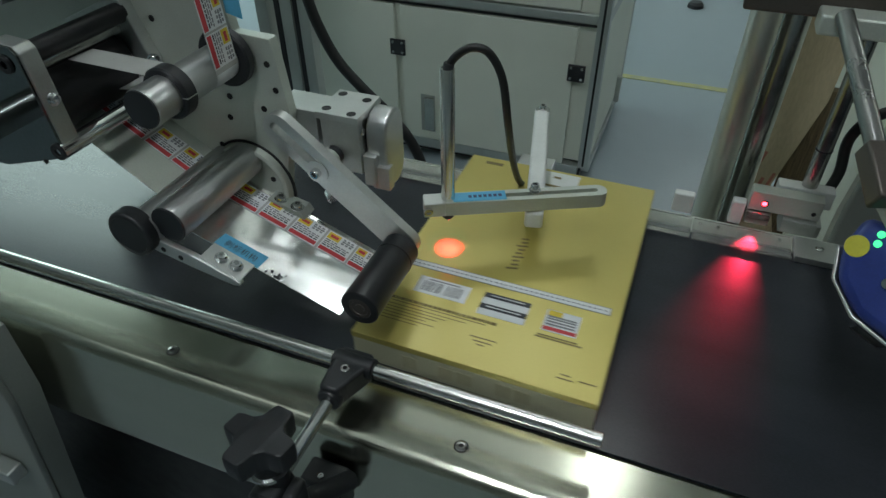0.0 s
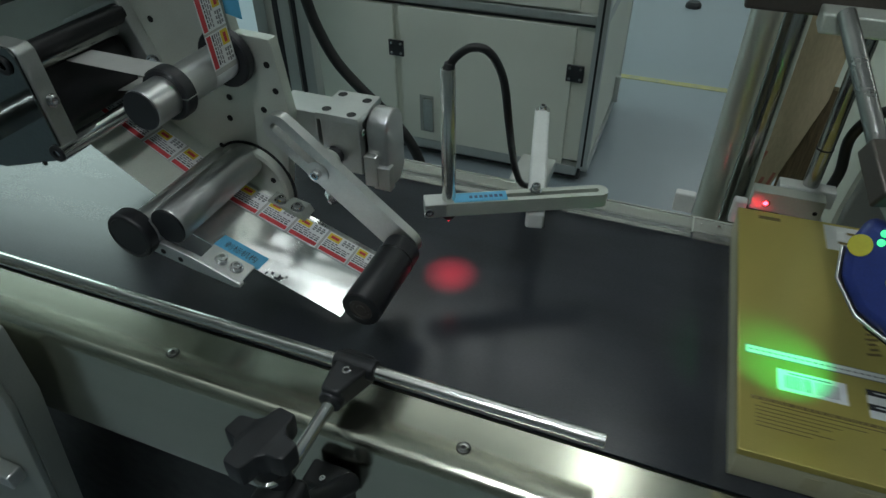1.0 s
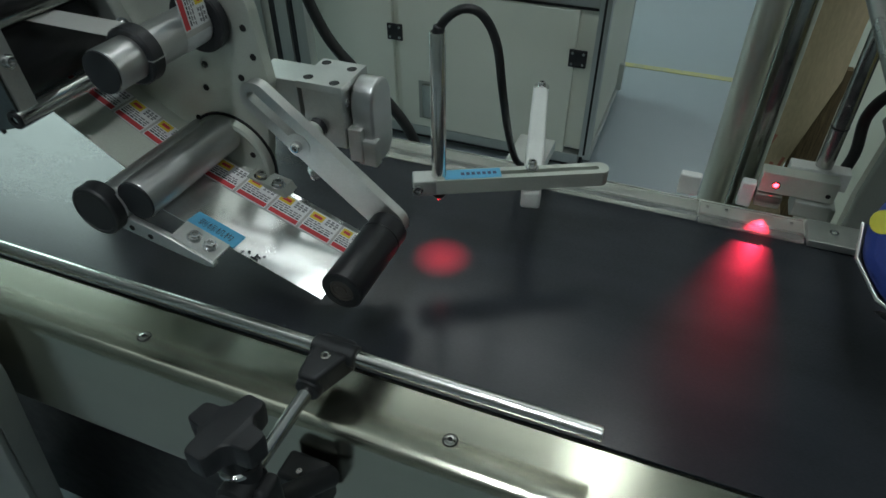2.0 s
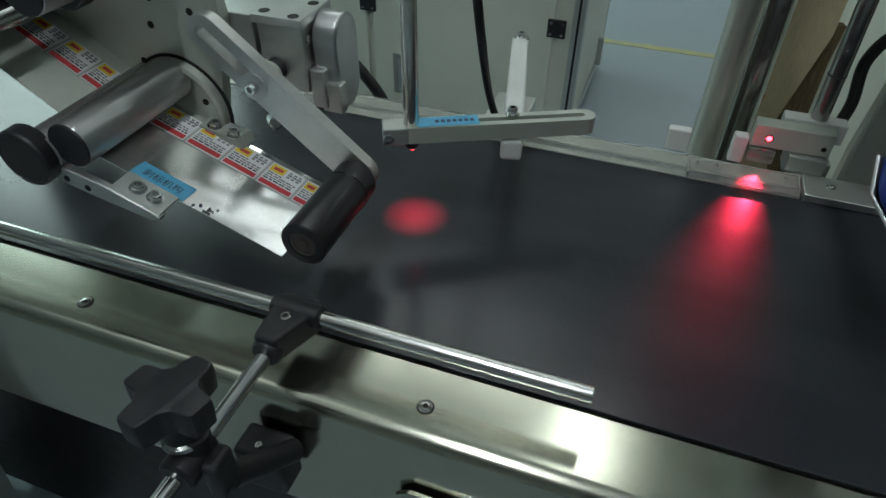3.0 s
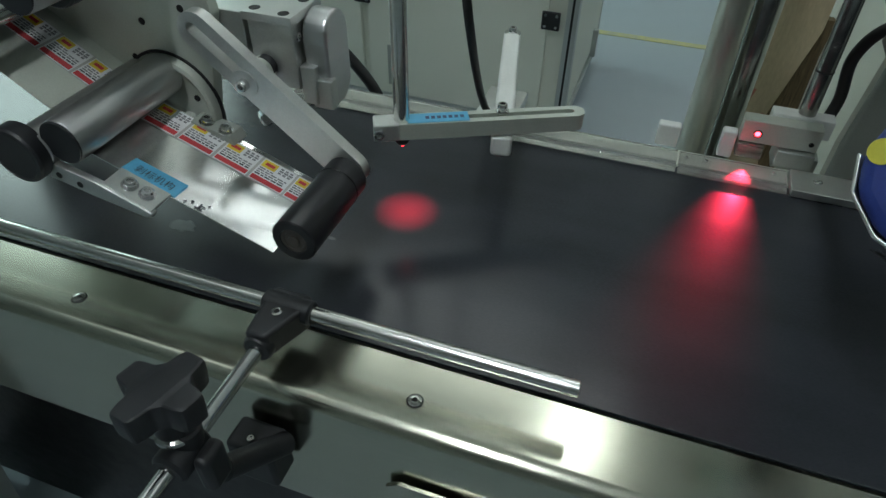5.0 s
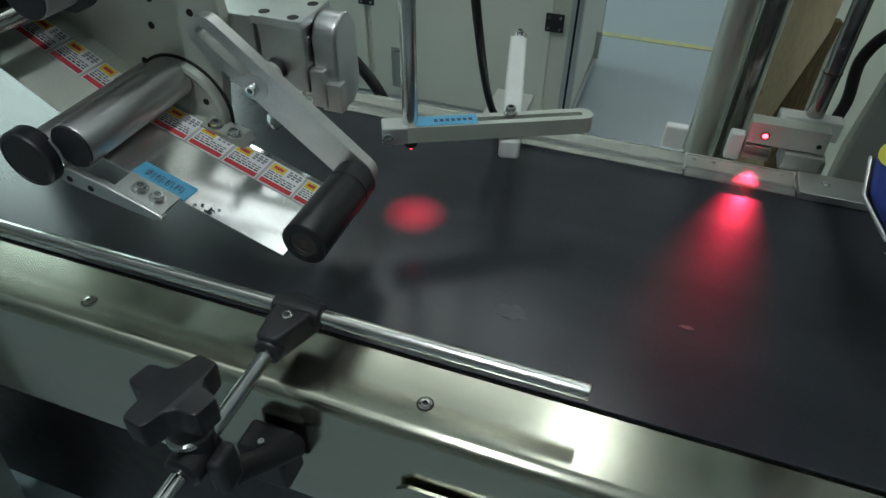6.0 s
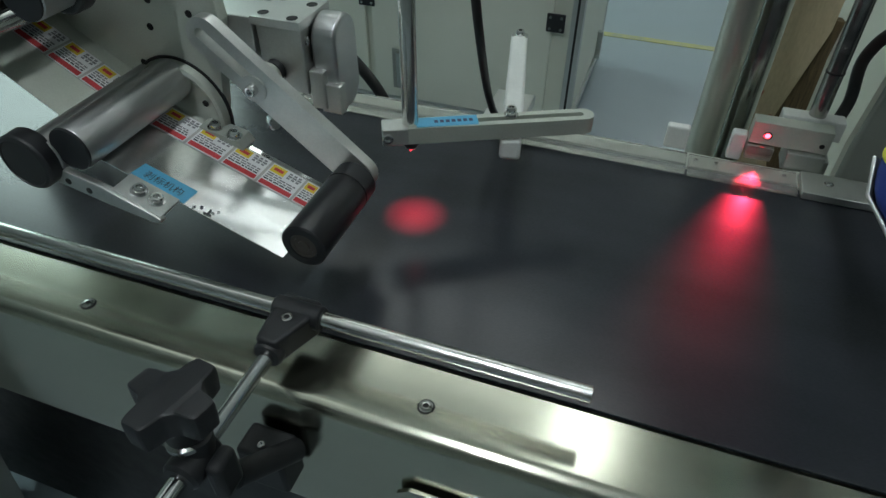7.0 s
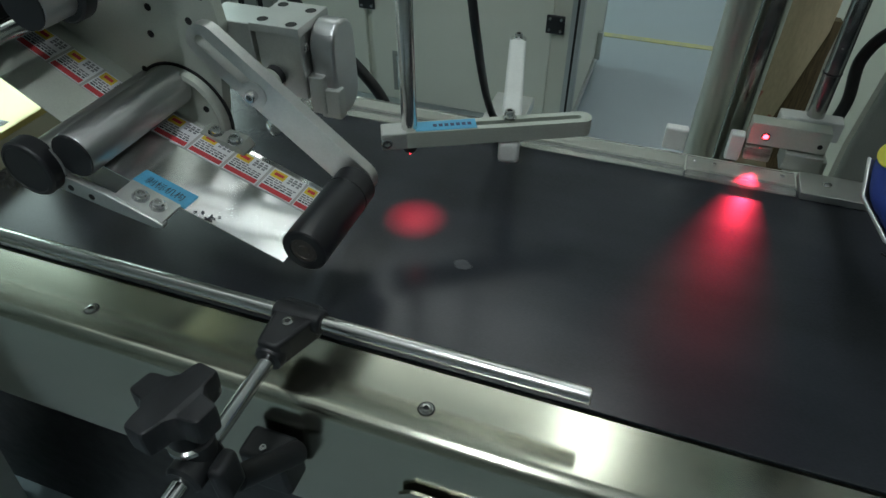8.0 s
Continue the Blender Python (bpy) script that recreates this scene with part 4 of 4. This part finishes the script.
def shutter(name, half):
    """An added blade that blocks one of the scanner's two lights; it slides aside when that light is used."""
    b = part(name, block(-half, half, -half * 1.3, half * 1.3, -0.0006, 0.0006, 0), BLACK_SATIN, None, "", False)
    b.parent = scan
    return b


red_port, green_port = Vector((0.500, 0.640, 1.010)), SCAN_POSE @ Vector((0.022, 0, -0.0435))
# head and neck are unseen, added to hold the source of the red flash
head = part("lamp_head", lathe([(0.030, -0.012), (0.032, -0.012), (0.032, 0.035), (0, 0.036)], red_port, (0, 0, 1), 28), BLACK, scan, "black lamp head added out of view for the red flash")
part("lamp_neck", rod((0.500, 0.650, 1.035), (0.480, 0.920, 1.165), 0.008), CHROME, scan)
spot_lamp("scanner_red_light", red_port, (0.44, 0.64, 0.85), (1.0, 0.10, 0.03), 10.5, 132, 0.3, 0.004)
spot_lamp("scanner_green_light", green_port, (0.322, 0.728, 0.85), (0.03, 1.0, 0.28), 1.8, 54, 1.0, 0.001)
red_light_blocker, green_light_blocker = shutter("red_light_blocker", 0.034), shutter("green_light_blocker", 0.0145)


def grey_machine():
    g = empty_thing("grey_machine", (0.7, 1.5, 0), "grey painted machine housing behind the belt", "machine")
    part("housing", prism([(0.435, 0.0), (0.435, 0.80), (0.455, 1.05), (0.50, 1.35), (1.4, 1.35), (1.4, 0.0)], 1.16, 1.62, 0.006), FRAME_PAINT, g)
    part("front_door", block(0.56, 1.36, 1.148, 1.158, 0.06, 1.30, 0.003), FRAME_PAINT, g)
    part("corner_strip", prism([(0.428, 0.02), (0.428, 0.80), (0.448, 1.05), (0.493, 1.345), (0.500, 1.345), (0.455, 1.05), (0.435, 0.80), (0.435, 0.02)], 1.170, 1.60, 0.0), CABINET, g)
    return g


grey_machine()


def carton_sheet(x, y, w, h, lean, yaw, label, printed):
    """A flat carton on its edge; its right side leans outwards towards the foot."""
    c = empty_thing("carton_sheet", (x, y, 0), label, "cardboard", "leaning carton sheets")
    m = Matrix.Translation((x, y, 0)) @ pose(0, 0, 0, -lean, 0, yaw)
    part("board", prism([(0, 0), (w + 0.02, 0), (w + 0.02, 0.45), (w - 0.045, 0.66), (w, 0.86), (w + 0.01, h), (0, h)] if printed else [(0, 0), (w, 0), (w, h), (0, h)], 0, 0.006, 0.0008, m), CARD if printed else CARD_EDGE, c)
    if printed:
        for u, v, bw, bh, g in ((0.045, 0.60, 0.007, 0.075, 12), (0.062, 0.61, 0.006, 0.08, 12), (0.030, 0.56, 0.010, 0.06, 8), (0.040, 0.70, 0.010, 0.035, 15), (0.020, 0.48, 0.012, 0.06, 5)):
            part("red_print", block(-bw / 2, bw / 2, -0.0006, -0.0001, 0, bh, 0, m @ pose(u, 0, v, 0, g, 0)), PRINT_RED, c)
    return c


carton_sheet(0.285, 1.42, 0.125, 1.5, 3, -4, "brown corrugated carton sheet with faded red print", True)
for k in range(8):
    carton_sheet(0.375 + 0.006 * k, 1.440 + 0.012 * k, 0.062, 0.87 + 0.008 * (k % 3) - 0.01 * k, 3, -4 + 0.6 * k, "dark brown corrugated carton sheet in a stack", False)


# ---- switch cabinet behind ----
def cabinet(x0, x1, y0, y1, doors):
    c = empty_thing("control_cabinet", ((x0 + x1) / 2, y0, 0), "warm grey control cabinet in an aluminium profile frame", "cabinet")
    e = 0.04
    part("body", block(x0 + e, x1 - 0.012, y0 + 0.02, y1 - 0.02, 0.10, 1.85, 0.002), CABINET, c)
    for x in [x0, x1 - e]:
        for y in (y0, y1 - e):
            f = part("upright_profile", block(x, x + e, y, y + e, 0.08, 1.9, 0.003), PROFILE, c, "grooved aluminium profile")
            # groove drawn as a black strip in place of the shade inside it
            part("groove", block(x + e / 2 - 0.004, x + e / 2 + 0.004, y - 0.0005, y + 0.003, 0.09, 1.88, 0), DARK, f)
    for z in (0.045, 0.64, 1.86):
        f = part("cross_profile", block(x0 + e, x1 - e, y0, y0 + e, z, z + (0.04 if z != 0.64 else 0.03), 0.003), PROFILE, c)
        part("seal", block(x0 + e, x1 - e, y0 - 0.0006, y0 + 0.001, z - 0.010, z - 0.001, 0), DARK, f)
        part("side_profile", block(x1 - e, x1, y0 + e, y1 - e, z, z + 0.04, 0.003), PROFILE, c)
    for dx0, dx1, hinge_right, handle in doors:
        for z0, z1 in ((0.088, 0.625), (0.68, 1.84)):
            d = part("door", block(dx0, dx1, y0 - 0.004, y0 + 0.016, z0, z1, 0.003), CABINET, c, "warm grey powder-coated door")
            if z0 < 0.2:
                hx = dx1 + 0.012 if hinge_right else dx0 - 0.012
                for hz in (0.465,):
                    h = part("hinge", block(hx - 0.031, hx + 0.031, y0 - 0.013, y0 - 0.0045, hz - 0.031, hz + 0.031, 0.003), BLACK, d, "black plastic hinge")
                    for sx in (-1, 1):
                        for sz in (-1, 1):
                            part("hinge_screw", lathe([(0, 0), (0.006, 0), (0.005, 0.002), (0, 0.002)], (hx + sx * 0.019, y0 - 0.013, hz + sz * 0.019), (0, -1, 0), 12), CHROME_DARK, d)
                if handle:
                    part("handle_recess", block(handle - 0.030, handle + 0.030, y0 - 0.0055, y0 - 0.003, 0.125, 0.285, 0.001), FRAME_PAINT, d)
                    part("handle", block(handle - 0.012, handle + 0.030, y0 - 0.016, y0 - 0.0052, 0.135, 0.275, 0.003), CHROME_DARK, d, "flush grey pull handle")
    # side panel, its handle and castors
    part("side_panel", block(x1 - 0.010, x1 - 0.002, y0 + e, y1 - e, 0.12, 1.85, 0.001), CABINET, c)
    part("side_handle", block(x1 - 0.003, x1 + 0.020, 2.87, 2.89, 0.10, 0.22, 0.004), PROFILE, c)
    for x in (x0 + 0.05, x1 - 0.05):
        for y in (y0 + 0.06, y1 - 0.06):
            part("castor", rod((x - 0.02, y, 0.035), (x + 0.02, y, 0.035), 0.035, 0.004), BLACK, c, "black castor")
            part("castor_fork", block(x - 0.024, x + 0.024, y - 0.02, y + 0.02, 0.04, 0.08, 0.003), CHROME_DARK, c)
    return c


def floor_dome(x, y):
    # plain dome in place of an unidentified dark object
    f = tagged(part("floor_dome", lathe([(0.05, 0), (0.048, 0.02), (0.035, 0.034), (0, 0.036)], (x, y, 0.0), (0, 0, 1), 24), BLACK), "small dark domed thing lying on the floor", "floor cap")
    return f


floor_dome(0.114, 4.58)
cabinet(-1.42, -0.125, 2.30, 3.08, [(-1.37, -0.915, True, None), (-0.888, -0.225, True, -0.785)])


def far_profile():
    """Profile frame beside the cabinet, close behind the applicator."""
    f = empty_thing("profile_frame", (-1.0, 1.7, 0), "aluminium profile frame with a black edge seal", "frame")
    for x, w, mat in ((-1.075, 0.040, PROFILE), (-1.010, 0.018, BLACK), (-0.990, 0.040, PROFILE), (-0.946, 0.014, BLACK), (-0.930, 0.035, PROFILE)):
        part("upright_profile", block(x, x + w, 1.70, 1.74, 0.0, 2.0, 0.002), mat, f)
    part("base_profile", block(-1.06, -0.95, 1.66, 1.78, 0.0, 0.03, 0.003), PROFILE, f)
    return f


far_profile()
h = empty_thing("cable_hose", (-0.7, 1.6, 0), "thick black corrugated cable hose hanging down", "cable")
part("hose", hose([(-0.86, 1.6, 1.30), (-0.845, 1.6, 1.0), (-0.825, 1.6, 0.866), (-0.795, 1.6, 0.78), (-0.753, 1.6, 0.706), (-0.689, 1.6, 0.641), (-0.591, 1.6, 0.555), (-0.524, 1.6, 0.457), (-0.49, 1.6, 0.30), (-0.48, 1.6, 0.0)], 0.0150, 20), CABLE, h)


# ---- goods on the belt ----
BW, BL, BH = 0.306, 0.448, 0.048


def goods_box():
    b = new("gift_box")
    b["base"] = (0.0, 0.0, 0.0)
    tagged(b, "flat gold gift box with a barcode and labels", "box", "gold boxes on the belt")
    body = part("body", block(-BW / 2, BW / 2, -BL / 2, BL / 2, 0.0, BH - 0.010, 0.0015), GOLD_SIDE, b, "pale gold tray")
    lid = part("lid", block(-BW / 2 - 0.001, BW / 2 + 0.001, -BL / 2 - 0.001, BL / 2 + 0.001, BH - 0.0098, BH, 0.0012), GOLD, b, "shiny gold lid")

    def flat(name, x0, x1, y0, y1, mat, lift=0.0003, parent=None, label=""):
        return part(name, block(x0, x1, y0, y1, BH + lift - 0.0003, BH + lift, 0), mat, parent or lid, label, False)
    # long band across
    band = flat("printed_band", -0.146, 0.140, -0.083, -0.069, INK_GREY, 0.0003, None, "white band with fine dark print")
    flat("band_field", -0.145, 0.139, -0.0818, -0.0702, PAPER, 0.0005, band)
    for k in range(40):
        flat("text_bar", -0.142 + 0.007 * k, -0.1375 + 0.007 * k, -0.0770, -0.0752, INK_GREY, 0.0007, band)
    # barcode sticker
    code = flat("barcode_label", -0.112, -0.040, -0.130, -0.098, PAPER, 0.0004, None, "white barcode label")
    rnd = random.Random(5)
    for a0, a1 in ((-0.104, -0.077), (-0.071, -0.049)):
        x = a0
        while x < a1:
            w = rnd.choice((0.0008, 0.0012, 0.002))
            flat("code_bar", x, x + w, -0.125, -0.106, INK_GREY, 0.0006, code)
            x += w + rnd.choice((0.0008, 0.0014))
    flat("text_bar", -0.100, -0.055, -0.1035, -0.1015, INK_GREY, 0.0006, code)
    # dark striped sticker
    dark = flat("striped_label", -0.020, 0.042, -0.139, -0.098, PAPER, 0.0004, None, "white label with two dark bands")
    flat("dark_band", -0.020, 0.042, -0.107, -0.098, INK, 0.0006, dark)
    flat("dark_band", -0.020, 0.042, -0.128, -0.119, INK, 0.0006, dark)
    for y in (-0.103, -0.124):
        flat("text_bar", -0.012, 0.034, y, y + 0.0016, PAPER, 0.0008, dark)
    # freshly applied label
    lab = flat("applied_label", 0.064, 0.108, -0.137, -0.099, PAPER, 0.0004, None, "white label with a red bar and yellow print")
    flat("red_bar", 0.065, 0.107, -0.135, -0.129, INK_RED, 0.0006, lab)
    flat("yellow_field", 0.066, 0.084, -0.109, -0.100, INK_YELLOW, 0.0006, lab)
    for y in (-0.126, -0.121, -0.116, -0.112):
        flat("text_bar", 0.067, 0.104, y, y + 0.0028, INK_GREY, 0.0006, lab)
    flat("text_bar", 0.060, 0.118, -0.150, -0.1475, GOLD_INK)
    flat("text_bar", 0.062, 0.112, -0.146, -0.1437, GOLD_INK)
    # heading and fine print
    rnd = random.Random(8)
    x = -0.140
    while x < 0.004:
        w = rnd.uniform(0.003, 0.008)
        flat("text_bar", x, x + w, -0.1520, -0.1475, GOLD_INK)
        x += w + 0.0012
    flat("text_bar", -0.130, -0.002, -0.1560, -0.1548, GOLD_INK)
    for k, n in enumerate((0.11, 0.085, 0.075, 0.062, 0.075, 0.055)):
        flat("text_bar", -0.136, -0.136 + n, -0.1618 - 0.0052 * k, -0.1608 - 0.0052 * k, GOLD_INK)
    for x0, x1, y in ((-0.014, 0.020, -0.179), (-0.008, 0.016, -0.185), (-0.002, 0.008, -0.190)):
        flat("text_bar", x0, x1, y, y + 0.0018, GOLD_INK)
    for x0, x1, y in ((0.104, 0.116, -0.198), (0.100, 0.120, -0.204), (0.126, 0.146, -0.201)):
        flat("text_bar", x0, x1, y, y + 0.0018, GOLD_INK)
    # slanted wording up the middle
    for k in range(9):
        w = 0.004 + 0.003 * (k % 3 == 0)
        m = pose(0.0012 * (k % 2) - 0.004, -0.040 + 0.0085 * k, BH + 0.0001, 0, 0, 14)
        part("wording_bar", block(-w, w + 0.002, -0.0018, 0.0018, 0, 0.0002, 0, m), GOLD_INK, lid, "", False)
    # window with a hanging slot at the far end
    win = flat("hang_tab", -0.036, 0.036, 0.158, 0.218, WHITE_PLASTIC, 0.0004, None, "pale hang tab with a slot")
    flat("hang_slot", -0.020, 0.022, 0.174, 0.180, GOLD_INK, 0.0006, win)
    flat("text_bar", -0.006, 0.006, 0.200, 0.206, GOLD_INK, 0.0006, win)
    flat("text_bar", -0.125, -0.095, 0.204, 0.212, GOLD_INK)
    # wording on the near side
    for k in range(7):
        part("wording_bar", block(-0.085 + 0.024 * k, -0.066 + 0.024 * k, -BL / 2 - 0.0006, -BL / 2 - 0.0001, 0.010, 0.030, 0), SIDE_INK, body, "", False) if k not in (1, 4) else None
    return b


box_one = goods_box()
box_two = copy_thing(box_one, pose(0, 0, 0))


def belt_scuff(name, w, h, seed):
    bm = bmesh.new()
    rnd = random.Random(seed)
    n = 14
    loop = [bm.verts.new((w * (0.6 + 0.4 * rnd.random()) * math.cos(2 * math.pi * k / n), h * (0.6 + 0.4 * rnd.random()) * math.sin(2 * math.pi * k / n), 0.0)) for k in range(n)]
    f = bm.faces.new(loop)
    r = bmesh.ops.extrude_face_region(bm, geom=[f])
    bmesh.ops.translate(bm, verts=[v for v in r["geom"] if isinstance(v, bmesh.types.BMVert)], vec=(0, 0, 0.0002))
    return tagged(part(name, bm, SCUFF, None, "", False), "faint pale scuff on the dark rubber belt", "scuff mark", "scuffs on the belt")


scuffs = [belt_scuff("belt_scuff", 0.021, 0.014, 3), belt_scuff("belt_scuff", 0.010, 0.003, 4), belt_scuff("belt_scuff", 0.013, 0.010, 6)]


def motions():
    times = [0.0, 0.4, 0.6, 1.0, 1.5, 2.5, 4.0, 6.0, 8.0]
    yaws = [-0.6, 0.2, 0.6, 1.6, 2.0, 2.0, 2.0, 2.0, 2.0]
    walk(box_one, [(t, pose(-0.017 + SPEED * t, 0.818, BELT + 0.0002, 0, 0, g)) for t, g in zip(times, yaws)])
    walk(box_two, [(t, pose(-0.868 + SPEED * (t - 8.0), 0.818, BELT + 0.0002, 0, 0, -0.6)) for t in (0.0, 2.0, 4.0, 6.0, 8.0)])
    base = Matrix.Translation(-Vector((0.37, 0.75, 0.80)))
    # the added blades uncover each light only while it flashes
    for ob, shut, apart, spans in ((red_light_blocker, pose(0.500, 0.640, 0.996), pose(0.600, 0.640, 0.996), (0.46, 0.58)),
                                   (green_light_blocker, SCAN_POSE @ pose(0.022, 0, -0.0465), SCAN_POSE @ pose(0.022, 0.042, -0.0465), (0.78, 1.24))):
        shut, apart = base @ shut, base @ apart
        a, b = spans
        walk(ob, [(0.0, shut), (a - 0.1, shut), (a - 0.04, shut), (a, apart), (b, apart), (b + 0.04, shut), (b + 0.1, shut), (8.0, shut)])
    for ob, x6, y in zip(scuffs, (0.048, 0.231, -0.86), (0.663, 0.706, 0.724)):
        walk(ob, [(t, pose(x6 + 0.415 * (t - 6.0), y, BELT + 0.0002)) for t in (0.0, 2.0, 4.0, 6.0, 8.0)])


motions()
